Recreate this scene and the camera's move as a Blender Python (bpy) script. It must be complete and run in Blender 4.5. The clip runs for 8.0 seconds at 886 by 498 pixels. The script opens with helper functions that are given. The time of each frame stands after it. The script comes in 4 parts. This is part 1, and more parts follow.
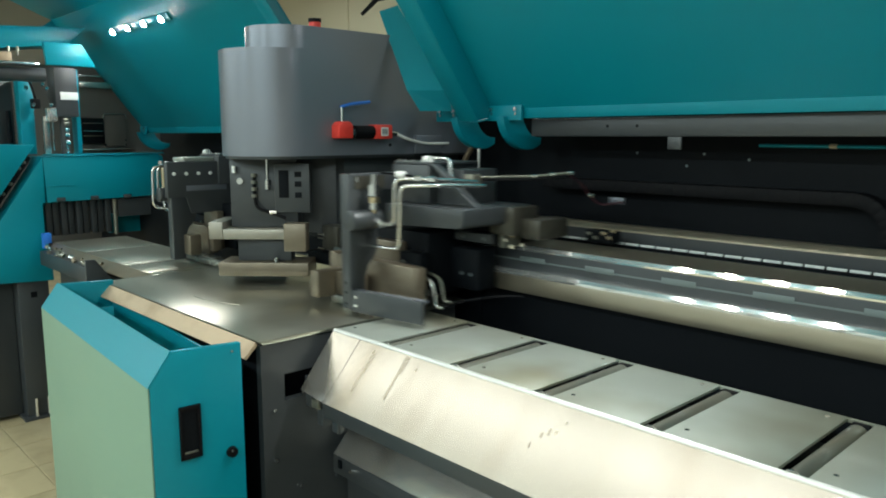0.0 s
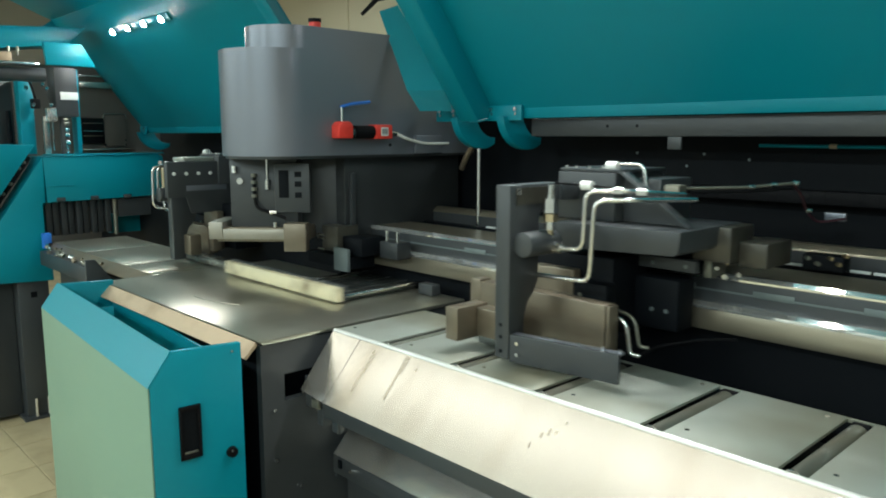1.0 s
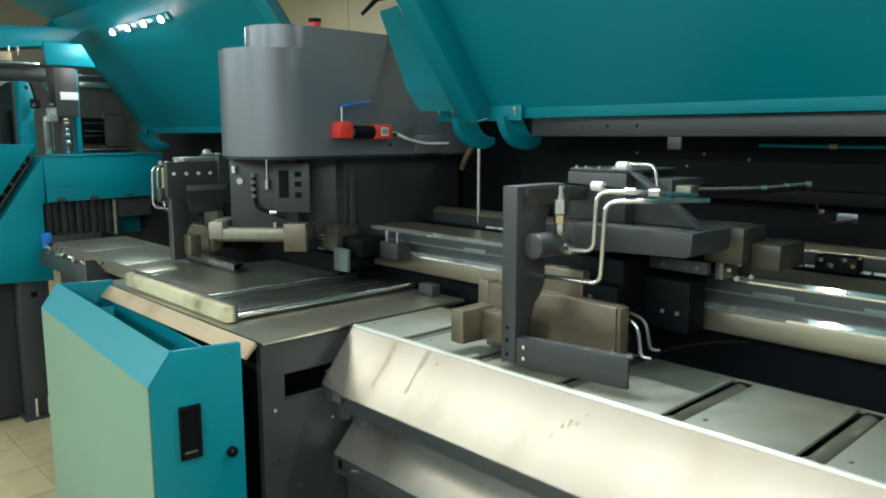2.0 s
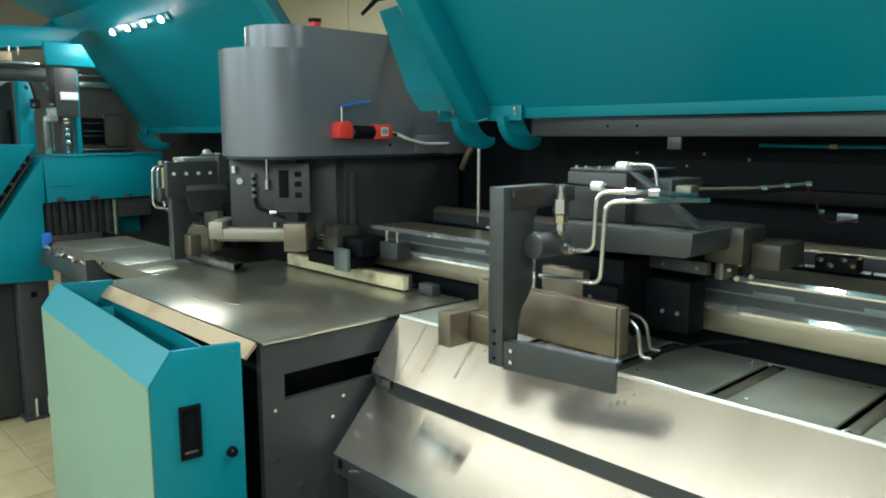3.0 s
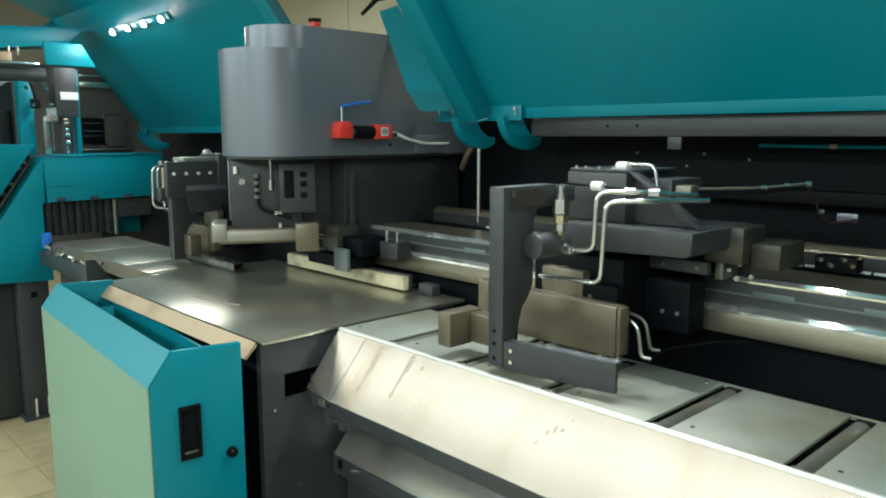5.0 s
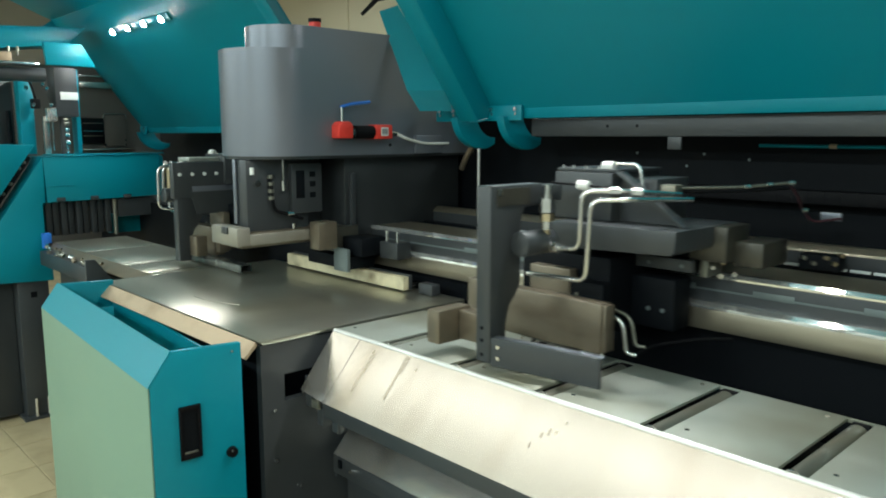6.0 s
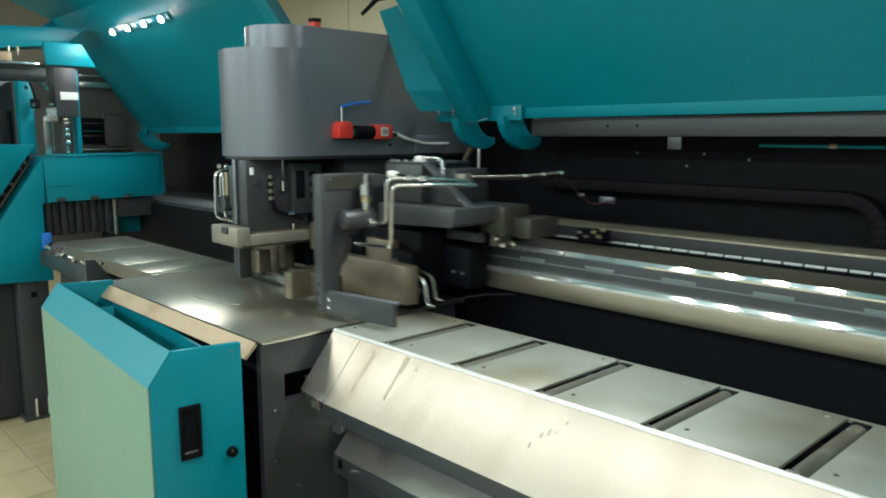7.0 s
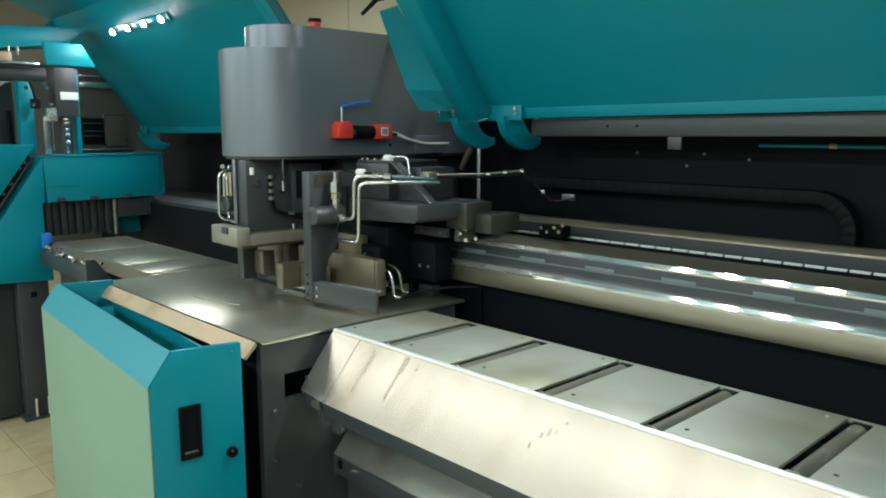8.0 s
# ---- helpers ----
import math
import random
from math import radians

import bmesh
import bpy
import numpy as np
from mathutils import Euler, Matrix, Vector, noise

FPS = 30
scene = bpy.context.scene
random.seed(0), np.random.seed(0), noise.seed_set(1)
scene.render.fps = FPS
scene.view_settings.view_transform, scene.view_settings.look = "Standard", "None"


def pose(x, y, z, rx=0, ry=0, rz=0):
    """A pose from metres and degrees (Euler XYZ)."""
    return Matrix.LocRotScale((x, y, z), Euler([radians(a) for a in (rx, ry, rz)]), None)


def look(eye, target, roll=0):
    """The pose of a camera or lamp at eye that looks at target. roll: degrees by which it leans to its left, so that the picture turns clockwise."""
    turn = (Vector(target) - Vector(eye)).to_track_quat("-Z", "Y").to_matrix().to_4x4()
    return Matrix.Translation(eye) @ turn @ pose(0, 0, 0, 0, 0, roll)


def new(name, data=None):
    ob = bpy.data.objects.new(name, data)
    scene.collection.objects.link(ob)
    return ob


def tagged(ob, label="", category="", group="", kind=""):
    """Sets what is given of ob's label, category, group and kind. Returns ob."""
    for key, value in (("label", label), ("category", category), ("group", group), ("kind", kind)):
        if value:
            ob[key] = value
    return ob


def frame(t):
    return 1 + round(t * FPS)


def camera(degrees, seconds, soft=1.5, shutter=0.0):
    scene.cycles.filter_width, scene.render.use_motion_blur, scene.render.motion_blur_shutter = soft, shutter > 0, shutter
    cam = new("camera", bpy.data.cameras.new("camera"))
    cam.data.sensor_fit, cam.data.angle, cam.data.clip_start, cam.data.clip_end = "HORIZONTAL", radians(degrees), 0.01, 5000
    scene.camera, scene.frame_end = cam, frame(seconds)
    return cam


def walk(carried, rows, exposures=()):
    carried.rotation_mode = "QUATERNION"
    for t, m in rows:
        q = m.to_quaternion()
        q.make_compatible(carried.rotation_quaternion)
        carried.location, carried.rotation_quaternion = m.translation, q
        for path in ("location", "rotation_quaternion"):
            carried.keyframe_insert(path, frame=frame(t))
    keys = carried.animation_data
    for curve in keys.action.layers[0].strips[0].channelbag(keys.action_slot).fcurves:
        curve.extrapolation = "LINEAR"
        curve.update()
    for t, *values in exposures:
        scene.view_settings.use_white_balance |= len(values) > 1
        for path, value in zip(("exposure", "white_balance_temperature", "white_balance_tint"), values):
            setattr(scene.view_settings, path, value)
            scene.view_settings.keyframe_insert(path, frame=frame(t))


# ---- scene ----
# x runs along the machine, y into its depth, z up; the camera stands on the operator's side
cam = camera(61.27, 8.0, soft=1.9, shutter=0.8)
HERE = look((0, 0, 1.5), (-0.7196, 0.6781, 1.3499))
walk(cam, [(0.0, HERE), (8.0, HERE)], exposures=[(0.0, 0.32), (1.7, 0.32), (2.8, 0.42), (4.3, 0.44), (5.8, 0.35), (8.0, 0.32)])

# ---- world and large lights ----
world = bpy.data.worlds.new("world")
scene.world = world
world.use_nodes = True
world.node_tree.nodes["Background"].inputs[0].default_value = (0.85, 0.9, 1.0, 1)
world.node_tree.nodes["Background"].inputs[1].default_value = 0.05


def area(name, at, to, sx, sy, watts, colour):
    data = bpy.data.lights.new(name, "AREA")
    data.shape, data.size, data.size_y, data.energy, data.color = "RECTANGLE", sx, sy, watts, colour
    ob = new(name, data)
    ob.matrix_world = look(at, to)
    return ob


CEIL = 3.6
# unseen rows; y below -2 added to brighten front faces, x -8.8 the left hood
TUBES = [(-6.5, -0.4), (-4.9, -0.4), (-3.3, -0.4), (-1.7, -0.4), (-0.1, -0.4), (1.5, -0.4), (3.1, -0.4), (-6.5, 3.4), (-3.4, 3.4), (-0.3, 3.4), (-6.0, -2.4), (-3.0, -2.4), (0.0, -2.4), (3.0, -2.4), (-6.0, -4.8), (-3.0, -4.8), (0.0, -4.8), (3.0, -4.8), (-8.8, -2.4), (-8.8, -4.8)]
for tx, ty in TUBES:
    area("unseen_tube_light", (tx, ty, CEIL - 0.58), (tx, ty + 0.0001, 0), 1.5, 0.3, 1.7 if ty == -0.4 else 13 if ty > 0 else 66, (0.98, 0.97, 0.88) if ty == -0.4 else (0.78, 0.98, 1.0))


# ---- materials ----
def material(name, colour, rough=0.5, metal=0.0, vary=0.12, scale=6.0, bump=0.0, bump_scale=200.0, dirt=None, dirt_amount=0.0,
             dirt_scale=3.0, stretch=(1, 1, 1), emit=None, strength=0.0, coat=0.0, rough_vary=0.08, per_object=0.0, gloss=0.5):
    m = bpy.data.materials.new(name)
    m.use_nodes = True
    nt = m.node_tree
    b = nt.nodes["Principled BSDF"]
    link = nt.links.new
    tc = nt.nodes.new("ShaderNodeTexCoord")
    mp = nt.nodes.new("ShaderNodeMapping")
    mp.inputs["Scale"].default_value = stretch
    link(tc.outputs["Object"], mp.inputs["Vector"])

    def tex(sc, detail):
        n = nt.nodes.new("ShaderNodeTexNoise")
        n.inputs["Scale"].default_value, n.inputs["Detail"].default_value = sc, detail
        link(mp.outputs["Vector"], n.inputs["Vector"])
        return n

    big, fine = tex(scale, 5), tex(scale * 14, 3)
    mix = nt.nodes.new("ShaderNodeMix")
    mix.data_type = "RGBA"
    lo = [max(0, c * (1 - vary)) for c in colour]
    hi = [min(1, c * (1 + vary)) for c in colour]
    mix.inputs[6].default_value, mix.inputs[7].default_value = (*lo, 1), (*hi, 1)
    add = nt.nodes.new("ShaderNodeMath")
    add.operation = "MULTIPLY_ADD"
    add.inputs[1].default_value, add.inputs[2].default_value = 0.2, 0.0
    link(fine.outputs["Fac"], add.inputs[0])
    tot = nt.nodes.new("ShaderNodeMath")
    tot.operation = "MULTIPLY_ADD"
    tot.inputs[1].default_value = 0.8
    link(big.outputs["Fac"], tot.inputs[0])
    link(add.outputs[0], tot.inputs[2])
    link(tot.outputs[0], mix.inputs[0])
    out = mix.outputs[2]
    if per_object:
        info = nt.nodes.new("ShaderNodeObjectInfo")
        hsv = nt.nodes.new("ShaderNodeHueSaturation")
        rng = nt.nodes.new("ShaderNodeMapRange")
        rng.inputs[3].default_value, rng.inputs[4].default_value = 1 - per_object, 1 + per_object
        link(info.outputs["Random"], rng.inputs[0])
        link(rng.outputs[0], hsv.inputs["Value"])
        link(out, hsv.inputs["Color"])
        out = hsv.outputs[0]
    if dirt:
        spots = tex(dirt_scale, 3)
        ramp = nt.nodes.new("ShaderNodeValToRGB")
        ramp.color_ramp.elements[0].position, ramp.color_ramp.elements[1].position = 0.48, 0.86
        ramp.color_ramp.elements[1].color = (dirt_amount,) * 3 + (1,)
        link(spots.outputs["Fac"], ramp.inputs[0])
        stain = nt.nodes.new("ShaderNodeMix")
        stain.data_type = "RGBA"
        stain.inputs[7].default_value = (*dirt, 1)
        link(ramp.outputs[0], stain.inputs[0])
        link(out, stain.inputs[6])
        out = stain.outputs[2]
    link(out, b.inputs["Base Color"])
    rr = nt.nodes.new("ShaderNodeMapRange")
    rr.inputs[3].default_value, rr.inputs[4].default_value = max(0.03, rough - rough_vary), min(1, rough + rough_vary)
    link(tot.outputs[0], rr.inputs[0])
    link(rr.outputs[0], b.inputs["Roughness"])
    b.inputs["Metallic"].default_value = metal
    b.inputs["Specular IOR Level"].default_value = gloss
    b.inputs["Coat Weight"].default_value, b.inputs["Coat Roughness"].default_value = coat, 0.3
    if bump:
        n = tex(bump_scale, 2)
        bp = nt.nodes.new("ShaderNodeBump")
        bp.inputs["Strength"].default_value, bp.inputs["Distance"].default_value = bump, 0.001
        link(n.outputs["Fac"], bp.inputs["Height"])
        link(bp.outputs[0], b.inputs["Normal"])
    if emit:
        b.inputs["Emission Color"].default_value, b.inputs["Emission Strength"].default_value = (*emit, 1), strength
    return m


TEAL = material("teal_paint", (0.0, 0.208, 0.272), 0.38, 0, 0.08, 2.2, 0.05, 260, coat=0.05, gloss=0.3)
# the bin's teal with the hall's reflection mixed into the colour
TEAL_SHEEN = material("teal_paint_sheen", (0.155, 0.255, 0.185), 0.5, 0, 0.06, 2, 0.1, 260)
DARK = material("anthracite_paint", (0.039, 0.043, 0.046), 0.4, 0, 0.2, 5, 0.15, 300)
HEADGREY = material("grey_paint", (0.2, 0.215, 0.25), 0.33, 0.5, 0.06, 3, 0.1, 400, coat=0.1)
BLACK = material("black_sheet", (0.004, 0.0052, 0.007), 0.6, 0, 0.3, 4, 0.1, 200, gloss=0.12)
RUBBER = material("black_rubber", (0.005, 0.005, 0.006), 0.6, gloss=0.12)
CABLE = material("dark_red_cable", (0.05, 0.012, 0.02), 0.5, 0, 0.1, 20)
WORN = material("worn_oily_paint", (0.058, 0.054, 0.043), 0.32, 0.3, 0.3, 20, 0.05, 200)
CABINET = material("brown_grey_panel", (0.12, 0.11, 0.095), 0.5, 0, 0.15, 3, 0.1, 200)
BELLOWS = material("grey_bellows", (0.022, 0.025, 0.027), 0.5, 0, 0.2, 9, 0.1, 200)
STEEL = material("table_steel", (0.5, 0.49, 0.41), 0.3, 0.88, 0.12, 3, 0.02, 40, (0.24, 0.2, 0.12), 0.6, 2.4, rough_vary=0.05)
STAINLESS = material("stainless_sheet", (0.64, 0.6, 0.55), 0.24, 0.9, 0.06, 2, 0.0, 60, (0.4, 0.33, 0.25), 0.65, 2.2, stretch=(3.5, 0.8, 0.8), rough_vary=0.02)
TRAYSTEEL = material("tray_steel", (0.385, 0.41, 0.365), 0.45, 0.5, 0.12, 3, 0.03, 90, (0.2, 0.165, 0.085), 1.0, 2.6, rough_vary=0.1)
ROLLER = material("roller_steel", (0.2, 0.2, 0.165), 0.4, 0.65, 0.12, 12, 0.1, 200, (0.2, 0.14, 0.08), 0.6, 6)
RAILSTEEL = material("rail_steel", (0.38, 0.335, 0.255), 0.3, 0.8, 0.08, 4, 0.1, 120, stretch=(0.2, 1, 1))
BLOCKSTEEL = material("ground_steel_block", (0.2, 0.165, 0.12), 0.36, 0.55, 0.18, 9, 0.1, 150, (0.12, 0.085, 0.05), 0.7, 7, stretch=(1, 1, 2.5))
PALESTEEL = material("pale_ground_steel", (0.33, 0.305, 0.255), 0.4, 0.5, 0.12, 14, 0.1, 150, (0.2, 0.15, 0.1), 0.4, 12)
EDGESTEEL = material("bright_edge", (0.72, 0.72, 0.7), 0.075, 0.78, 0.04, 6, rough_vary=0.006)
# paler than the lip's sheet, along its rounded upper edge
LIPEDGE = material("bright_fold", (0.78, 0.77, 0.74), 0.38, 0.6, 0.08, 12)
FLANGE = material("stained_aluminium", (0.52, 0.4, 0.28), 0.5, 0.5, 0.12, 5, 0.03, 80, (0.25, 0.17, 0.1), 0.9, 6)
GRIME = material("dried_oil_smear", (0.5, 0.445, 0.37), 0.27, 0.85, 0.2, 30)
SLIDEPLATE = material("oily_slide_plate", (0.16, 0.17, 0.16), 0.25, 0.8, 0.3, 4, stretch=(8, 0.3, 1), rough_vary=0.12)
CHROME = material("bright_pipe", (0.75, 0.75, 0.74), 0.2, 1.0, 0.05, 10)
BRASS = material("brass_fitting", (0.6, 0.5, 0.33), 0.3, 1.0, 0.1, 20)
NYLON = material("white_nylon", (0.68, 0.6, 0.4), 0.5, 0, 0.15, 9, 0.1, 100, (0.1, 0.06, 0.025), 1.0, 8)
RED = material("red_plastic", (0.75, 0.05, 0.035), 0.4, 0, 0.05, 20)
WHITE = material("white_plastic", (0.78, 0.78, 0.75), 0.4, 0, 0.05, 20)
BLUE = material("blue_plastic", (0.02, 0.16, 0.6), 0.4, 0, 0.05, 20)
WALLPAINT = material("beige_wall_paint", (0.62, 0.56, 0.42), 0.7, 0, 0.06, 1.2, 0.1, 60)
# outer walls, mostly out of view, darkened to add contrast to metal reflections
REFLECTED_WALL = material("dark_reflected_wall", (0.3, 0.3, 0.28), 0.7, 0, 0.1, 1.0)
CEILPAINT = material("ceiling_paint", (0.82, 0.81, 0.78), 0.8, 0, 0.05, 1)
TILE = material("beige_floor_tile", (0.46, 0.375, 0.225), 0.4, 0, 0.16, 6, 0.1, 50, (0.2, 0.14, 0.07), 0.75, 5, per_object=0.06)
GROUT = material("floor_grout", (0.22, 0.18, 0.12), 0.8, 0, 0.1, 20)
TUBEGLOW = material("lamp_tube", (0.9, 0.9, 0.9), 0.4, emit=(0.92, 0.98, 0.95), strength=4.5)
LEDGLOW = material("led_lens", (0.9, 0.9, 0.9), 0.3, emit=(1.0, 0.99, 0.95), strength=150)
SCALE = material("scale_plate", (0.15, 0.18, 0.18), 0.45, 0.3, 0.15, 40)
LABEL = material("white_label", (0.7, 0.72, 0.7), 0.5, 0, 0.04, 20)


# ---- mesh helpers ----
def new_bm():
    return bmesh.new()


def add_box(bm, a, b, bevel=0.0, rot=0.0):
    """A box between two corners; rot turns it about its upright axis (degrees)."""
    (x0, y0, z0), (x1, y1, z1) = a, b
    c = Vector(((x0 + x1) / 2, (y0 + y1) / 2, (z0 + z1) / 2))
    s = (abs(x1 - x0), abs(y1 - y0), abs(z1 - z0))
    r = bmesh.ops.create_cube(bm, size=1.0, matrix=Matrix.Translation(c) @ pose(0, 0, 0, 0, 0, rot) @ Matrix.Diagonal((*s, 1)))
    if bevel:
        es = list({e for v in r["verts"] for e in v.link_edges})
        bmesh.ops.bevel(bm, geom=es, offset=min(bevel, min(s) * 0.45), segments=2, affect="EDGES", profile=0.5)
    return bm


def box(a, b, bevel=0.003, rot=0.0):
    return add_box(new_bm(), a, b, bevel, rot)


def add_prism(bm, outline, axis, lo, hi, bevel=0.0):
    """An outline of (u, v) pairs drawn out along an axis: x takes (y, z), y takes (x, z), z takes (x, y)."""
    def at(u, v, w):
        return {"x": (w, u, v), "y": (u, w, v), "z": (u, v, w)}[axis]
    low = [bm.verts.new(at(u, v, lo)) for u, v in outline]
    high = [bm.verts.new(at(u, v, hi)) for u, v in outline]
    n = len(outline)
    faces = [bm.faces.new(low), bm.faces.new(high[::-1])]
    for i in range(n):
        faces.append(bm.faces.new((low[(i + 1) % n], low[i], high[i], high[(i + 1) % n])))
    bmesh.ops.recalc_face_normals(bm, faces=faces)
    if bevel:
        es = list({e for f in faces for e in f.edges})
        bmesh.ops.bevel(bm, geom=es, offset=bevel, segments=2, affect="EDGES", profile=0.5)
    return bm


def prism(outline, axis, lo, hi, bevel=0.0):
    return add_prism(new_bm(), outline, axis, lo, hi, bevel)


def add_rod(bm, p, q, r, sides=20, r2=None, bevel=0.0):
    p, q = Vector(p), Vector(q)
    m = Matrix.Translation((p + q) / 2) @ (q - p).to_track_quat("Z", "Y").to_matrix().to_4x4()
    made = bmesh.ops.create_cone(bm, cap_ends=True, segments=sides, radius1=r, radius2=r if r2 is None else r2, depth=(q - p).length, matrix=m)
    fs = {f for v in made["verts"] for f in v.link_faces}
    for f in fs:
        f.smooth = len(f.verts) == 4
    if bevel:
        es = [e for e in {e for v in made["verts"] for e in v.link_edges} if any(len(f.verts) > 4 for f in e.link_faces)]
        bmesh.ops.bevel(bm, geom=es, offset=bevel, segments=2, affect="EDGES", profile=0.5)
    return bm


def rod(p, q, r, sides=20, r2=None, bevel=0.0):
    return add_rod(new_bm(), p, q, r, sides, r2, bevel)


def bend(points, radius=0.02, steps=6):
    """A way with rounded corners."""
    pts = [Vector(p) for p in points]
    out = [pts[0]]
    for a, b, c in zip(pts, pts[1:], pts[2:]):
        u, w = (a - b), (c - b)
        r = min(radius, u.length * 0.45, w.length * 0.45)
        s, e = b + u.normalized() * r, b + w.normalized() * r
        for i in range(steps + 1):
            k = i / steps
            out.append(s * (1 - k) ** 2 + b * 2 * k * (1 - k) + e * k * k)
    out.append(pts[-1])
    return out


def add_pipe(bm, points, r, radius=0.02, sides=10):
    way = bend(points, radius) if radius else [Vector(p) for p in points]
    rings = []
    side = None
    for i, p in enumerate(way):
        d = (way[min(i + 1, len(way) - 1)] - way[max(i - 1, 0)]).normalized()
        if side is None:
            side = d.orthogonal().normalized()
        side = (side - d * side.dot(d)).normalized()
        other = d.cross(side)
        rings.append([bm.verts.new(p + r * (math.cos(k * math.tau / sides) * side + math.sin(k * math.tau / sides) * other)) for k in range(sides)])
    for a, b in zip(rings, rings[1:]):
        for k in range(sides):
            bm.faces.new((a[k], a[(k + 1) % sides], b[(k + 1) % sides], b[k])).smooth = True
    bm.faces.new(rings[0][::-1])
    bm.faces.new(rings[-1])
    return bm


def pipe(points, r, radius=0.02, sides=10):
    return add_pipe(new_bm(), points, r, radius, sides)


def slab(corners, thick):
    """A flat sheet through the corners, thickened away from the operator."""
    bm = new_bm()
    p = [Vector(c) for c in corners]
    nrm = (p[1] - p[0]).cross(p[2] - p[0]).normalized()
    if nrm.y < 0:
        nrm = -nrm
    front = [bm.verts.new(v) for v in p]
    rear = [bm.verts.new(v + nrm * thick) for v in p]
    bm.faces.new(front)
    bm.faces.new(rear[::-1])
    for k in range(len(p)):
        m = (k + 1) % len(p)
        bm.faces.new((front[k], rear[k], rear[m], front[m]))
    bmesh.ops.recalc_face_normals(bm, faces=bm.faces)
    return bm


def root_of(ob):
    while ob.parent:
        ob = ob.parent
    return ob


def part(name, bm, mat, parent, label="", kind=""):
    """One mesh under a thing; bm is in the place's space, and the thing stands unturned."""
    base = root_of(parent).location if parent else Vector()
    bmesh.ops.translate(bm, verts=bm.verts, vec=-base)
    me = bpy.data.meshes.new(name)
    bm.to_mesh(me)
    bm.free()
    me.materials.append(mat)
    me.set_sharp_from_angle(angle=radians(40))
    ob = new(name, me)
    ob.parent = parent
    return tagged(ob, label, kind=kind)


def thing(name, at, label, category, group="", kind=""):
    ob = new(name)
    ob.empty_display_size = 0.1
    ob.location = at
    return tagged(ob, label, category, group, kind)


def solid(name, bm, mat, label, category, kind="", group=""):
    me = bpy.data.meshes.new(name)
    bm.to_mesh(me)
    bm.free()
    me.materials.append(mat)
    return tagged(new(name, me), label, category, group, kind)


def bolt(parent, at, axis, r=0.007, mat=None, name="bolt"):
    d = {"x": Vector((1, 0, 0)), "y": Vector((0, -1, 0)), "z": Vector((0, 0, 1))}[axis]
    return part(name, rod(at, Vector(at) + d * r, r, 8, r * 0.8), mat or CHROME, parent)


ZT = 0.95       # work surface
TX0, TX1 = -2.93, -1.76   # the fixed cutting table


# ---- room ----
def room():
    floor = solid("floor", box((-11, -6, -0.12), (6, 6, -0.006), 0), GROUT, "concrete floor bed under beige tiles", "floor", "structure")
    for n, a, b in (("wall_north", (-11.2, 5.0, -0.1), (6.2, 5.2, CEIL + 0.2)), ("wall_south", (-11.2, -6.2, -0.1), (6.2, -6, CEIL + 0.2)),
                    ("wall_west", (-11.2, -6, -0.1), (-11, 5, CEIL + 0.2)), ("wall_east", (6, -6, -0.1), (6.2, 5, CEIL + 0.2))):
        solid(n, box(a, b, 0), WALLPAINT if n == "wall_north" else REFLECTED_WALL, "plain painted hall wall", "wall", "structure")
    solid("ceiling", box((-11.2, -6.2, CEIL), (6.2, 5.2, CEIL + 0.2), 0), CEILPAINT, "plain pale hall ceiling", "ceiling", "structure")
    # a seam strip on the rear wall
    solid("trim", box((-6.84, 4.985, 0), (-6.79, 5.0, CEIL), 0.003), WALLPAINT, "beige joint strip on hall wall", "trim", "structure")
    for tx, ty in TUBES:
        lamp = thing("ceiling_light", (tx, ty, CEIL), "long white fluorescent ceiling light, set out of view", "lamp", "ceiling lights")
        part("housing", box((tx - 0.78, ty - 0.04, CEIL - 0.5), (tx + 0.78, ty + 0.04, CEIL - 0.45), 0.01), WHITE, lamp)
        for dx in (-0.5, 0.5):
            part("hanger", rod((tx + dx, ty, CEIL - 0.46), (tx + dx, ty, CEIL), 0.006, 8), WHITE, lamp)
        for dy in (-0.08, 0.08):
            part("tube", rod((tx - 0.74, ty + dy, CEIL - 0.51), (tx + 0.74, ty + dy, CEIL - 0.51), 0.018, 10), TUBEGLOW, lamp, "glowing white tube")
    # tiles
    me = bpy.data.meshes.new("tile")
    bm = box((-0.148, -0.148, -0.008), (0.148, 0.148, 0.0), 0.002)
    bm.to_mesh(me)
    bm.free()
    me.materials.append(TILE)
    rest = new_bm()
    for i in range(-24, 26):
        for j in range(-16, 14):
            x, y = -3.79 + 0.3 * i, 0.72 + 0.3 * j
            if -4.9 < x < -2.8 and -0.6 < y < 1.7:
                ob = new("tile", me)
                ob.location, ob.parent = (x, y, 0), floor
            elif abs(x + 2.5) < 8 and -5.8 < y < 4.8:
                add_box(rest, (x - 0.148, y - 0.148, -0.008), (x + 0.148, y + 0.148, 0.0))
    part("tile_field", rest, TILE, floor, kind="stuff")


room()


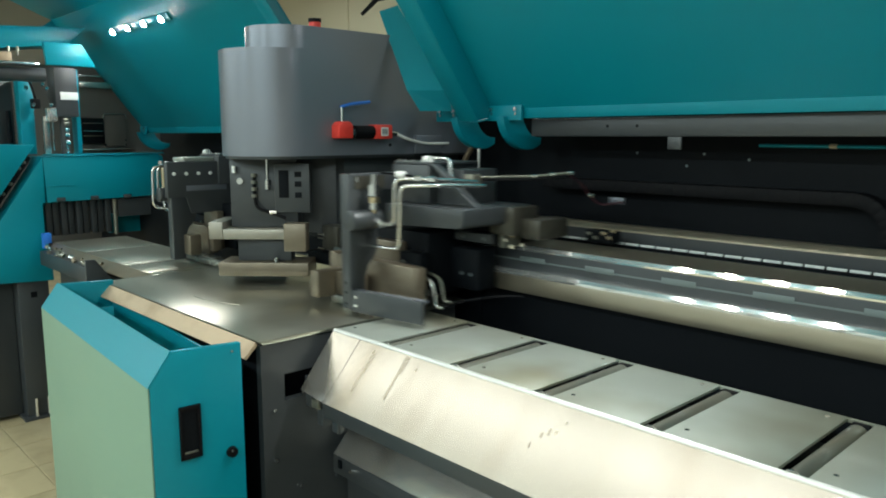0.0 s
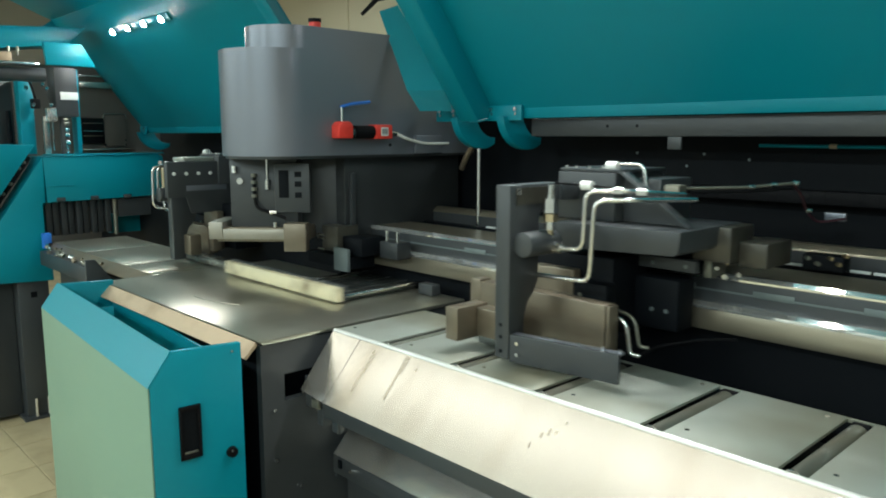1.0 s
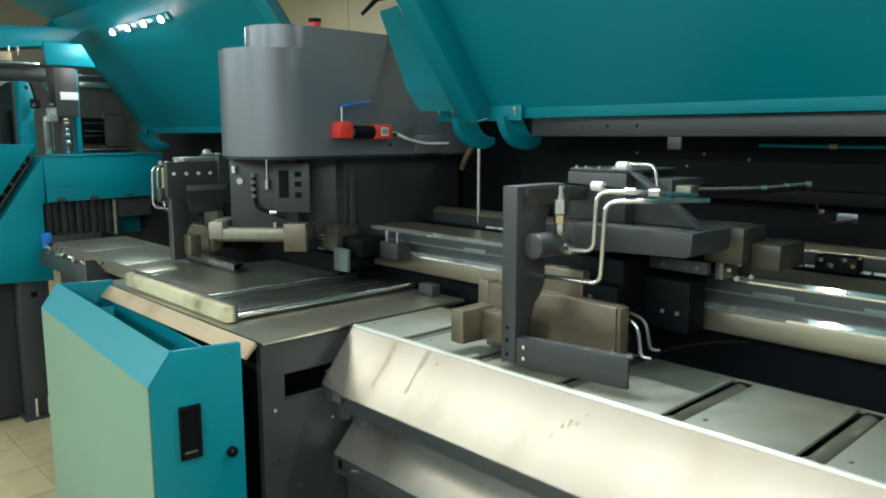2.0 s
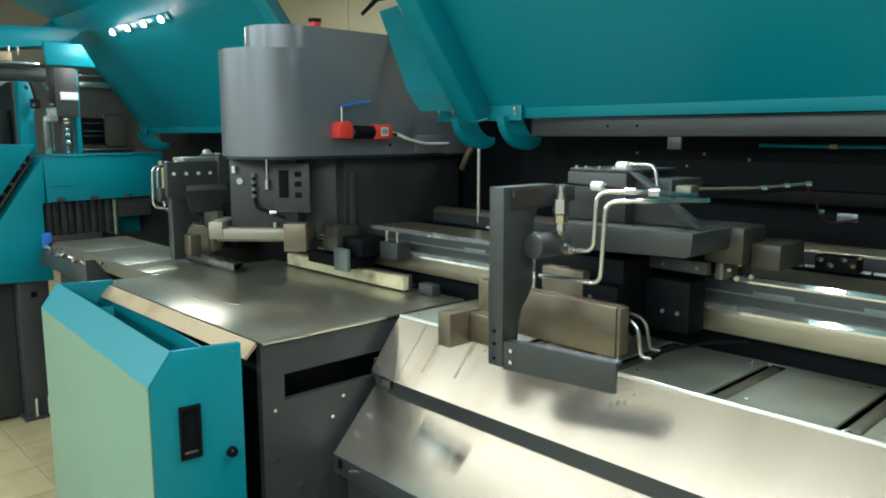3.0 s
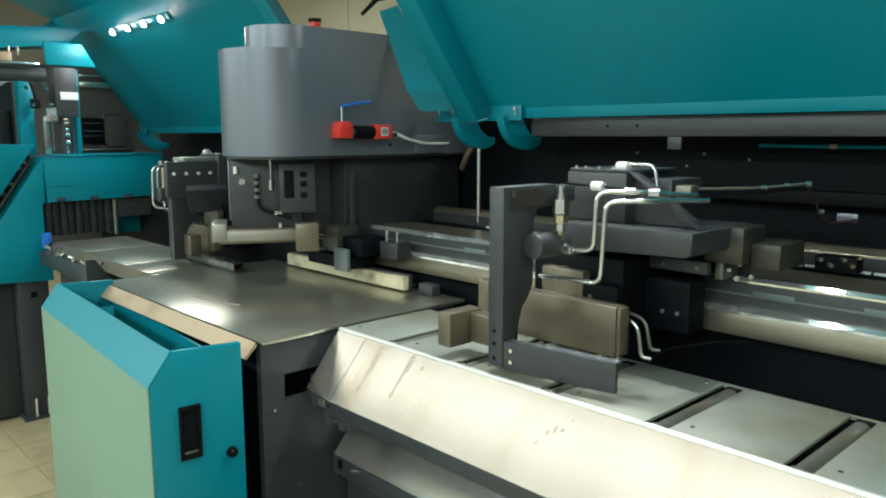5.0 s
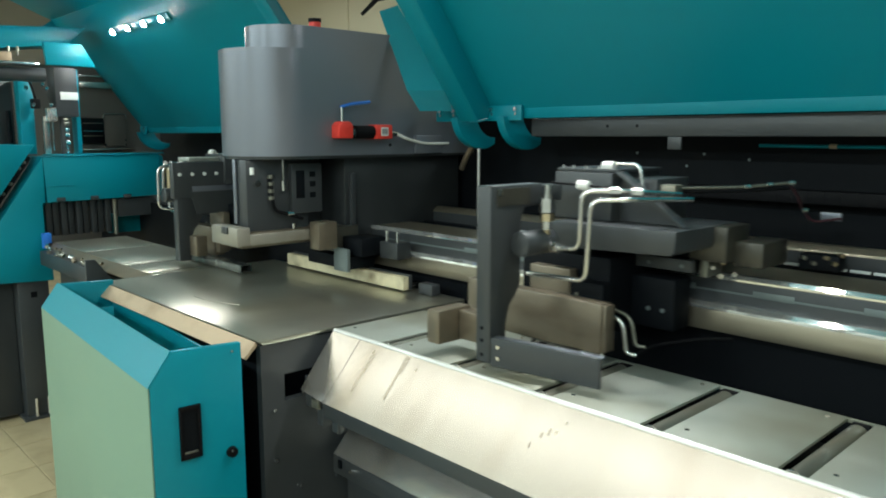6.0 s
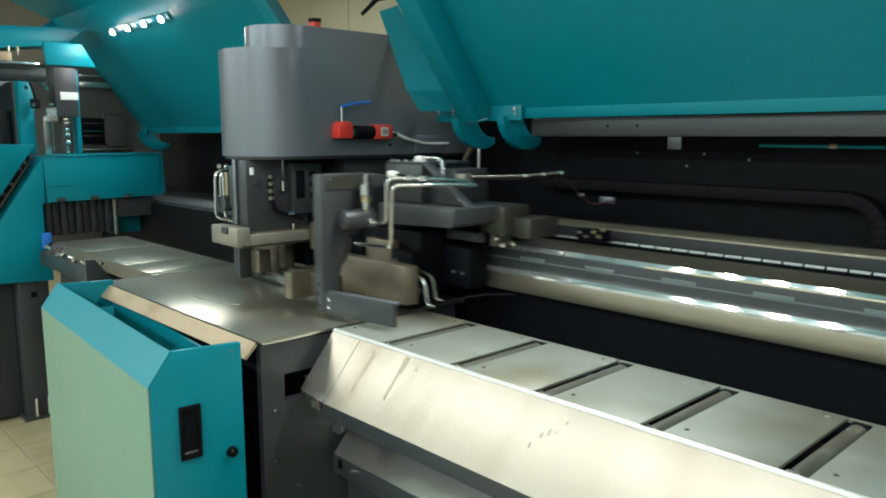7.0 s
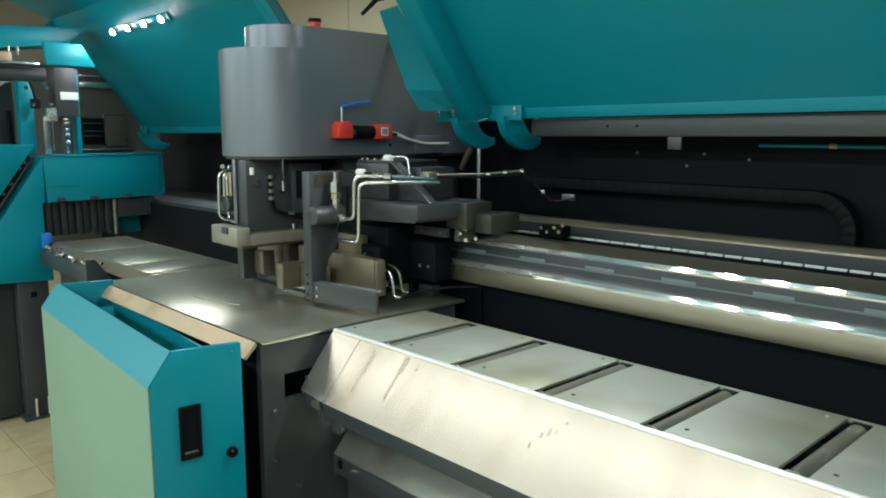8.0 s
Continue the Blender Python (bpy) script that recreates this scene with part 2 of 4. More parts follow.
# ---- machine: cutting table ----
def cutting_table():
    t = thing("cutting_table", (-2.35, 1.3, 0), "worn steel cutting table on a dark grey painted base", "work table")
    part("table_top", prism([(0.978, ZT), (1.76, ZT), (1.76, ZT - 0.012), (0.99, ZT - 0.012)], "x", TX0, TX1, 0.002), STEEL, t, "scratched oily steel top")
    part("front_flange", prism([(0.974, ZT - 0.002), (0.978, ZT - 0.012), (0.944, ZT - 0.045), (0.938, ZT - 0.04)], "x", TX0, TX1 - 0.01), FLANGE, t, "stained bright steel front edge")
    x0, x1 = TX1 - 0.03, TX1 - 0.006
    # end panel with the slot for the tray's bracket
    part("end_panel", box((x0, 0.985, 0.842), (x1, 1.72, ZT - 0.014), 0), DARK, t)
    part("end_panel", box((x0, 0.985, 0.0), (x1, 1.72, 0.766), 0), DARK, t)
    part("end_panel", box((x0, 0.985, 0.766), (x1, 1.056, 0.842), 0), DARK, t)
    part("end_panel", box((x0, 1.50, 0.766), (x1, 1.72, 0.842), 0), DARK, t)
    part("core", box((TX0 + 0.04, 1.02, 0.02), (x0 - 0.05, 1.7, 0.9), 0), BLACK, t)
    for y, z in ((1.02, 0.747), (1.25, 0.735), (1.21, 0.68), (1.02, 0.6), (1.1, 0.5)):
        bolt(t, (x1 + 0.001, y, z), "x", 0.007)
    # a long curved scratch left by the turning head
    arc = [(-2.4 + 0.42 * math.cos(a), 1.53 + 0.42 * math.sin(a), ZT + 0.0006) for a in [math.radians(d) for d in range(-95, -60, 3)]]
    part("scratch", pipe(arc, 0.0012, 0, 6), STAINLESS, t)
    rng = random.Random(11)
    for k in range(9):
        x, y, a, ln = rng.uniform(TX0 + 0.1, TX1 - 0.12), rng.uniform(1.05, 1.62), rng.uniform(-0.5, 0.5), rng.uniform(0.02, 0.09)
        part("scratch", pipe([(x, y, ZT + 0.0002), (x + ln * math.cos(a), y + ln * math.sin(a), ZT + 0.0002)], 0.0003, 0, 5), ROLLER, t)
    return t


cutting_table()


# ---- front bin ----
def front_bin():
    b = thing("front_bin", (-1.752, 0.73, 0), "teal painted offcut bin with slanted rim beside the table", "bin")
    x0, x1 = -2.88, -1.752
    s = 0.004
    part("front_panel", box((x0, 0.671, 0.06), (x1, 0.671 + s, 0.893), 0.001), TEAL_SHEEN, b, "teal front panel paled by painted sheen")
    part("bevel_panel", prism([(0.671, 0.894), (0.73, 0.977), (0.734, 0.974), (0.676, 0.893)], "x", x0, x1), TEAL, b)
    prof = [(0.676, 0.06), (0.676, 0.892), (0.733, 0.973), (0.915, 0.966), (0.915, 0.06)]
    part("end_panel", prism(prof, "x", x1 - 0.02, x1 - 0.0005, 0.002), TEAL, b)
    part("end_panel", prism(prof, "x", x0, x0 + 0.02, 0.002), TEAL, b)
    part("back_panel", box((x0 + 0.02, 0.905, 0.06), (x1 - 0.02, 0.912, 0.90), 0), TEAL, b)
    part("bin_floor", box((x0 + 0.02, 0.68, 0.78), (x1 - 0.02, 0.905, 0.79), 0), TEAL, b)
    part("rib", box((x0 + 0.42, 0.734, 0.92), (x0 + 0.424, 0.80, 0.955), 0.002), TEAL, b)
    part("base", box((x0 + 0.03, 0.69, 0.0), (x1 - 0.03, 0.9, 0.06), 0), BLACK, b)
    # cup handle in a black frame
    h = part("handle_frame", new_bm(), RUBBER, b, "black recessed cup handle")
    for a, c in (((0.742, 0.689), (0.750, 0.829)), ((0.790, 0.689), (0.798, 0.829)), ((0.742, 0.818), (0.798, 0.829)), ((0.742, 0.689), (0.798, 0.704))):
        part("frame_bar", box((x1, a[0], a[1]), (x1 + 0.008, c[0], c[1]), 0.002), RUBBER, h)
    part("cup", box((x1 - 0.001, 0.75, 0.704), (x1 + 0.002, 0.79, 0.818), 0), BLACK, h)
    part("grip_edge", box((x1 + 0.002, 0.753, 0.704), (x1 + 0.007, 0.787, 0.709), 0.001), ROLLER, h)
    k = part("lock_knob", rod((x1, 0.877, 0.677), (x1 + 0.012, 0.877, 0.677), 0.015, 20, 0.013), RUBBER, b, "black round lock")
    part("key_slot", rod((x1 + 0.012, 0.874, 0.684), (x1 + 0.014, 0.874, 0.684), 0.004, 8), CHROME, k)
    bolt(b, (x1 + 0.001, 0.888, 0.948), "x", 0.004)
    b.rotation_euler = (0, 0, radians(-3.76))


front_bin()


# ---- sliding tray with rollers ----
RX1 = 0.9      # far end of everything that runs out of view
TRAY_Y = 1.205
SLOTS = [-1.535 + 0.2645 * i for i in range(9)]


def tray_top(t, x0, x1, slots, y0, y1, gap=0.049, mat=None):
    edges = [x0] + [v for s in slots for v in (s, s + gap)] + [x1]
    for a, b in zip(edges[::2], edges[1::2]):
        p = part("deck_plate", box((a, y0, ZT - 0.008), (b, y1, ZT), 0.0025), mat or TRAYSTEEL, t, "grey steel deck plate")
        for bx, by in ((a + 0.03, y0 + 0.05), (b - 0.03, y1 - 0.03)):
            if b - a > 0.1:
                part("screw", rod((bx, by, ZT - 0.001), (bx, by, ZT + 0.0015), 0.005, 8), CHROME, p)
    for s in slots if gap > 0.03 else ():
        r = part("roller", rod((s + 0.027, y0 + 0.012, ZT - 0.0215), (s + 0.027, y1 - 0.032, ZT - 0.0215), 0.0212, 20), ROLLER, t, "dull steel roller")
        part("bearing", box((s + 0.012, y1 - 0.032, ZT - 0.03), (s + 0.046, y1 - 0.012, ZT - 0.001), 0.003), RUBBER, r, "black bearing block")
        part("axle_clip", pipe([(s + 0.025 + 0.017 * math.cos(k), y0 + 0.010, ZT - 0.013 + 0.017 * math.sin(k)) for k in [math.pi * q / 8 for q in range(9)]], 0.0018, 0, 6), CHROME, r, "bright wire clip")
    for s in slots if gap > 0.03 else ():
        part("slot_end", box((s + 0.0005, y1 - 0.010, ZT - 0.008), (s + gap - 0.0005, y1, ZT - 0.001), 0), mat or TRAYSTEEL, t)
    part("under_pan", box((x0 + 0.01, y0 + 0.01, ZT - 0.075), (x1, y1, ZT - 0.068), 0), BLACK, t)


def sliding_tray():
    t = thing("roller_tray", (-1.735, TRAY_Y, 0.8), "sliding stainless roller tray with a sloping front lip", "conveyor")
    x0 = -1.735
    tray_top(t, x0, RX1, SLOTS, TRAY_Y + 0.002, 1.553)
    lip = prism([(TRAY_Y - 0.001, ZT + 0.002), (TRAY_Y + 0.006, ZT + 0.001), (TRAY_Y + 0.002, ZT - 0.008), (1.077, 0.794), (1.071, 0.798)], "x", x0 + 0.13, RX1)
    part("lip_edge", rod((x0 + 0.005, TRAY_Y, ZT - 0.0015), (RX1, TRAY_Y, ZT - 0.0015), 0.0065, 12), LIPEDGE, t, "bright rounded lip edge")
    part("front_lip", lip, STAINLESS, t, "sloping brushed stainless front lip")
    for sx, s0, s1, w in ((-1.53, 0.08, 0.74, 0.008), (-1.52, 0.15, 0.45, 0.005), (-1.405, 0.04, 0.66, 0.008), (-1.395, 0.05, 0.3, 0.006), (-1.352, 0.13, 0.2, 0.006), (-0.915, 0.3, 0.38, 0.006),
                          (-0.93, 0.36, 0.42, 0.007), (-0.90, 0.30, 0.34, 0.008), (-0.885, 0.18, 0.22, 0.004), (-0.945, 0.5, 0.56, 0.004)):
        pts = [(TRAY_Y - 0.0012 - 0.134 * s - 0.75 * u, ZT + 0.001 - 0.153 * s + 0.66 * u) for s, u in ((s0, 0.0), (s1, 0.0), (s1, 0.0006), (s0, 0.0006))]
        part("smear", prism(pts, "x", sx, sx + w), GRIME, t, "dried oil smear")
    # the lip's mitred end, turned back a little towards the table
    top, low, fold = Vector((x0 + 0.004, TRAY_Y - 0.001, ZT + 0.002)), Vector((x0 + 0.004, 1.085, 0.80)), Vector((x0 + 0.135, 1.071, 0.798))
    right = Vector((x0 + 0.135, TRAY_Y - 0.001, ZT + 0.002))
    for name, corners in (("lip_corner", (top, fold, low)), ("lip_start", (top, right, fold))):
        bm = new_bm()
        front = [bm.verts.new(p) for p in corners]
        rear = [bm.verts.new(p + Vector((0, 0.005, -0.004))) for p in corners]
        bm.faces.new(front)
        bm.faces.new(rear[::-1])
        for k in range(3):
            bm.faces.new((front[k], rear[k], rear[(k + 1) % 3], front[(k + 1) % 3]))
        bmesh.ops.recalc_face_normals(bm, faces=bm.faces)
        part(name, bm, STAINLESS, t)
    part("skirt", box((x0 + 0.10, 1.092, 0.745), (RX1, 1.1, 0.80), 0.001), DARK, t)
    part("end_tab", box((x0 + 0.015, 1.094, 0.755), (x0 + 0.045, 1.1, 0.80), 0.001), DARK, t)
    part("latch", box((x0 + 0.05, 1.088, 0.76), (x0 + 0.085, 1.1, 0.785), 0.004), ROLLER, t)
    part("end_plate", prism([(1.1, 0.77), (1.1, 0.81), (TRAY_Y + 0.01, ZT - 0.02), (1.53, ZT - 0.02), (1.53, 0.77)], "x", x0 + 0.002, x0 + 0.012), DARK, t)
    br = part("slide_bracket", box((x0 - 0.02, 1.115, 0.803), (x0 + 0.002, 1.16, 0.828), 0.002), DARK, t)
    part("bracket_bolt", rod((x0 + 0.012, 1.115, 0.79), (x0 + 0.012, 1.085, 0.79), 0.006, 8), CHROME, br)
    for x in (x0 + 0.06, x0 + 0.13):
        part("hanger", box((x, 1.1, 0.71), (x + 0.03, 1.13, 0.76), 0.003), DARK, t)
    return t


TRAY = sliding_tray()


# ---- lower chute and base ----
def chute():
    c = thing("offcut_chute", (-1.74, 1.2, 0.5), "sloping stainless offcut chute under the tray", "chute")
    x0 = -1.735
    part("slide", prism([(1.194, 0.577), (1.198, 0.572), (1.462, 0.86), (1.458, 0.864)], "x", x0, RX1), STAINLESS, c, "bright stainless slide with smears")
    part("front_edge", box((x0, 1.192, 0.522), (RX1, 1.2, 0.576), 0.001), DARK, c)
    part("end_bracket", prism([(1.203, 0.575), (1.3, 0.68), (1.34, 0.66), (1.34, 0.5), (1.203, 0.5)], "x", x0 - 0.01, x0 + 0.0), DARK, c)
    bolt(c, (x0 + 0.09, 1.192, 0.552), "y", 0.007)
    part("clip", box((x0 + 0.03, 1.186, 0.545), (x0 + 0.045, 1.192, 0.57), 0.001), BLACK, c)
    b = thing("support_frame", (-0.4, 1.6, 0), "dark grey welded steel support frame under tray", "machine frame")
    part("beam", box((x0, 1.24, 0.40), (RX1, 1.46, 0.49), 0.004), DARK, b)
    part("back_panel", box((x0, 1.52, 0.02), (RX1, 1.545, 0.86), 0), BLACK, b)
    for x in (-1.6, -0.6, 0.5):
        part("leg", box((x, 1.26, 0.0), (x + 0.1, 1.4, 0.4), 0.004), DARK, b)
    part("floor_rail", box((x0, 1.22, 0.0), (RX1, 1.5, 0.05), 0.003), DARK, b)
    # black sheets put in as the shade of the gap under the carriage beam
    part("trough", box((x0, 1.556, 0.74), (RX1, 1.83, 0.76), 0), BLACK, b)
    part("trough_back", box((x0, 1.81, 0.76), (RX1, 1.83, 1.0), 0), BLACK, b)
    for x, w in ((-1.42, 0.05), (-1.3, 0.1)):
        part("cable_clamp", box((x, 1.62, 0.762), (x + w, 1.74, 0.83), 0.006), DARK, b)
    part("hose_guard", pipe([(-1.5, 1.6, 0.80), (-1.3, 1.63, 0.86), (-1.12, 1.66, 0.87), (-1.1, 1.7, 0.8)], 0.012, 0.04), RUBBER, b)


chute()


# ---- carriage beam ----
def beam():
    L0, S0 = -5.6, -2.42
    r = thing("carriage_beam", (-1.0, 1.9, 1.0), "long carriage beam with polished steel guide rails", "guide rail")
    part("front_strip", box((-2.27, 1.75, 1.014), (RX1, 1.776, 1.066), 0.001), RAILSTEEL, r, "polished steel front strip")

    def edge(y, z, cut, back, foot, rise=1.0):
        return [(y, foot), (y, z - cut * rise), (y + cut, z), (back, z), (back, foot)]

    part("edge_strip", prism(edge(1.7505, 1.083, 0.010, 1.785, 1.067, 0.9), "x", S0, RX1), EDGESTEEL, r, "bright bevelled edge")
    part("channel", box((S0, 1.786, 1.02), (RX1, 1.80, 1.142), 0.001), DARK, r, "dark grey channel side")
    part("groove_line", box((S0, 1.7845, 1.108), (RX1, 1.7855, 1.113), 0), SCALE, r)
    part("upper_rail", prism([(1.80, 1.143), (1.80, 1.153), (1.985, 1.153), (1.987, 1.06), (1.802, 1.06)], "x", S0, RX1), RAILSTEEL, r, "polished steel upper rail")
    part("upper_edge", prism(edge(1.783, 1.155, 0.009, 1.7995, 1.141), "x", S0, RX1), EDGESTEEL, r, "bright rail edge")
    part("rail_body", box((S0, 1.80, 0.99), (RX1, 2.2, 1.06), 0), BLACK, r)
    part("infeed_rail_cover", box((L0, 1.76, 0.98), (S0 - 0.002, 2.2, 1.13), 0.004), DARK, r, "dark grey rail cover")
    part("infeed_skirt", box((L0, 1.72, 0.1), (S0 - 0.002, 1.757, 1.12), 0), BLACK, r)
    part("table_skirt", box((S0, 1.80, 0.1), (-1.72, 1.83, 0.989), 0), BLACK, r)
    part("rear_rail", prism([(2.11, 1.186), (2.114, 1.192), (2.13, 1.206), (2.16, 1.206), (2.16, 1.186)], "x", S0, RX1, 0.001), RAILSTEEL, r, "polished steel rear rail")
    # the rear rail's front face, its shade painted in as dark grey
    part("rear_web", box((S0, 2.112, 1.06), (RX1, 2.158, 1.1855), 0), DARK, r, "rear rail face painted dark as shade")
    x = -1.786
    while x < 0.3:
        part("scale_plate", box((x, 1.782, 1.107), (x + 0.1, 1.7843, 1.123), 0.0008), SCALE, r, "pale worn scale plate")
        x += 0.25
    # the light on the rack's teeth is put in as white colour
    rack = part("rack", box((S0, 2.06, 1.06), (RX1, 2.084, 1.1505), 0), BLACK, r, "toothed rack, its lit teeth painted white")
    me = None
    for i in range(50):
        x = -1.95 + 0.056 * i
        if me is None:
            tooth = part("tooth", box((x, 2.062, 1.151), (x + 0.049, 2.072, 1.1575), 0.001), LABEL, rack)
            me, x_first = tooth.data, x
        else:
            tooth = new("tooth", me)
            tooth.parent, tooth.location = rack, (x - x_first, 0, 0)
    for x in (-0.52, -1.55):
        part("set_screw", rod((x, 1.784, 1.05), (x, 1.788, 1.05), 0.012, 16), BLACK, r)
    w = thing("rear_cover", (-1.0, 2.3, 1.2), "black sheet metal rear cover with screws", "machine panel")
    part("sheet", box((-5.6, 2.3, 0.9), (RX1, 2.32, 1.60), 0), BLACK, w)
    part("top_channel", box((-1.74, 2.07, 1.497), (RX1, 2.3, 1.557), 0.003), DARK, w, "dark grey channel under the hood")
    part("tab", box((-1.2, 2.064, 1.458), (-1.153, 2.07, 1.4965), 0.002), DARK, w)
    for x, z in ((-1.45, 1.44), (-1.2, 1.44), (-1.05, 1.425), (-1.26, 1.40), (-0.5, 1.42)):
        part("screw", rod((x, 2.3, z), (x, 2.296, z), 0.0045, 10), SCALE, w)
    for x in (-1.42, -1.31):
        part("hole", rod((x, 2.07, 1.53), (x, 2.068, 1.53), 0.005, 10), BLACK, w)
    for x, m in ((-0.8, FLANGE), (-0.63, RED), (-0.55, WHITE)):
        part("cable_sleeve", rod((x, 2.25, 1.4695), (x + 0.02, 2.25, 1.4692), 0.007, 8), m, w)
    part("cable", pipe([(-1.0, 2.25, 1.47), (-0.6, 2.25, 1.468), (0.2, 2.25, 1.464)], 0.005, 0), TEAL, w)


beam()


# ---- hoods ----
HY, HZ = 2.05, 1.570
DY, DZ = -0.609, 0.793


def along(s, up=0.0):
    """A point of the open hood's section: s metres up its slope, up metres off its inner face."""
    return (HY + DY * s + DZ * up, HZ + DZ * s - DY * up)


def hood(x0, x1, end):
    """An open hood: a sloping panel with a deep side wall at one end, folded over above the lamps."""
    h = thing("machine_hood", ((x0 + x1) / 2, HY, HZ), "open teal painted machine hood leaning over the beam", "hood", "hoods")
    part("panel", prism([along(0.02), along(0.86), along(0.86, 0.012), along(0.02, 0.012)], "x", x0, x1), TEAL, h)
    fy, fz = along(0.861)
    part("upper_panel", prism([(fy, fz), (fy - 0.62, fz + 0.26), (fy - 0.62, fz + 0.272), (fy, fz + 0.012)], "x", x0, x1), TEAL, h)
    part("front_rim", prism([(fy - 0.621, fz + 0.26), (fy - 0.70, fz + 0.22), (fy - 0.71, fz + 0.23), (fy - 0.625, fz + 0.275)], "x", x0, x1), TEAL, h)
    part("hinge_flange", prism([(HY - 0.014, HZ - 0.010), (HY - 0.02, HZ + 0.024), (HY - 0.008, HZ + 0.03), (HY + 0.01, HZ - 0.008)], "x", x0 - 0.02, x1, 0.001), TEAL, h, "folded lower edge")
    # side wall, and its flange turned outwards
    part("side_wall", prism([along(0.0, 0.012), along(0.86, 0.012), along(0.86, -0.085), along(0.042, -0.085)], "x", x0 - 0.006, x0 - 0.0005, 0.001), TEAL, h)
    part("wall_flange", prism([along(0.042, -0.08), along(0.86, -0.08), along(0.86, -0.086), along(0.042, -0.086)], "x", x0 - 0.092, x0 - 0.0065, 0.001), TEAL, h)
    part("wall_foot", prism([along(-0.007, -0.002), along(-0.001, -0.002), along(0.041, -0.085), along(0.035, -0.085)], "x", x0 - 0.05, x0, 0.001), TEAL, h)
    if end:
        # a bent plate past the wall, turned towards the operator
        a, b, c, d = ((-2.312, 1.845, 1.967), (-2.266, 1.899, 1.989), (-2.028, 1.934, 1.664), (-2.139, 1.833, 1.665))
        e, f = ((-2.038, 1.967, 1.59), (-2.122, 1.881, 1.59))
        plate = part("end_plate", slab((a, b, c, d), 0.008), TEAL, h, "teal bent end plate")
        part("lower_fold", slab((d, c, e, f), 0.008), TEAL, plate)
        lv = part("latch_lever", rod((x0 - 0.18, 1.58, 1.90), (x0 - 0.155, 1.64, 1.965), 0.006, 10, 0.009), RUBBER, h, "black latch lever")
        part("lever_pivot", rod((x0 - 0.165, 1.64, 1.965), (x0 - 0.12, 1.64, 1.965), 0.018, 12), RUBBER, lv)
        for dz in (0.0, 0.02):
            part("pivot_screw", rod((x0 - 0.12, 1.64, 1.958 + dz), (x0 - 0.112, 1.64, 1.958 + dz), 0.006, 8), CHROME, lv)
    else:
        part("far_wall", prism([along(0.02, -0.001), along(0.86, -0.001), along(0.86, -0.085), along(-0.005, -0.085)], "x", x1 + 0.0005, x1 + 0.006, 0.001), TEAL, h)
        part("far_flange", prism([along(-0.005, -0.08), along(0.86, -0.08), along(0.86, -0.086), along(-0.005, -0.086)], "x", x1 + 0.0065, x1 + 0.09, 0.001), TEAL, h)
    # sickle-shaped hinge arms, each bolted to the lower edge by a pad
    for cx, w, lead in ((x0 - 0.225, 0.125, 0.058), (x0 + 0.008, 0.165, 0.02)):
        outer = [(HY + 0.077 + 0.142 * math.cos(a), HZ + 0.02 + 0.142 * math.sin(a)) for a in [radians(190 + 11 * k) for k in range(11)]]
        inner = [(HY + 0.14 + 0.098 * math.cos(a), HZ + 0.02 + 0.098 * math.sin(a)) for a in [radians(276 - 14 * k) for k in range(7)]]
        arm = part("hinge_arm", prism(outer + inner, "x", cx + 0.05, cx + 0.085, 0.002), TEAL, h, "curved teal hinge arm")
        part("hinge_pad", box((cx - lead, HY - 0.036, HZ - 0.018), (cx - lead + w, HY - 0.022, HZ + 0.036), 0.003), TEAL, arm)
        for bx in (cx - lead + 0.025, cx - lead - 0.025 + w):
            part("bolt", rod((bx, HY - 0.036, HZ + 0.022), (bx, HY - 0.044, HZ + 0.022), 0.008, 8), CHROME, arm)
            part("washer", rod((bx, HY - 0.036, HZ + 0.006), (bx, HY - 0.04, HZ + 0.006), 0.005, 8), CHROME, arm)
    return h


hood(-1.893, RX1 + 0.4, True)
low_hood = hood(-5.17, -2.75, False)
low_hood.location.z -= 0.045


def led_strip(x0, s, step, lit):
    y, z = along(s, -0.004)
    d = thing("led_work_light", (x0, y, z), "row of bright white work lamps inside hood", "lamp", "work lamps")
    part("bar", prism([along(s - 0.02, -0.001), along(s + 0.02, -0.001), along(s + 0.02, -0.010), along(s - 0.02, -0.010)], "x", x0 - 0.07, x0 + 3 * step + 0.07, 0.002), TEAL, d)
    for i in range(4):
        x = x0 + i * step
        a, b, c = ((x, *along(s, -u)) for u in (0.010, 0.022, 0.030))
        q = part("lamp", rod(a, b, 0.018, 20, 0.020), CHROME, d)
        part("lens", rod(b, c, 0.016, 20, 0.012), LEDGLOW, q, "glowing white lens")
        data = bpy.data.lights.new("work_lamp", "SPOT")
        data.energy, data.spot_size, data.spot_blend, data.shadow_soft_size, data.color = lit, radians(140), 0.8, 0.016, (0.95, 1.0, 0.97)
        new("work_lamp", data).matrix_world = look((x, *along(s, -0.05)), (x, *along(s - 0.1, -1.0)))
    return d


led_strip(-4.38, 0.70, 0.215, 7).location.z -= 0.045
led_strip(-1.49, 0.70, 0.187, 12)


# ---- saw head ----
def stadium(xc, yc, r, y_back, n=24):
    out = [(xc + r * math.cos(a), yc + r * math.sin(a)) for a in [math.pi + math.pi * i / n for i in range(n + 1)]]
    return out + [(xc + r, y_back), (xc - r, y_back)]


def smooth_sides(ob):
    for p in ob.data.polygons:
        p.use_smooth = abs(p.normal.z) < 0.3 and p.normal.y < 0.02
    return ob


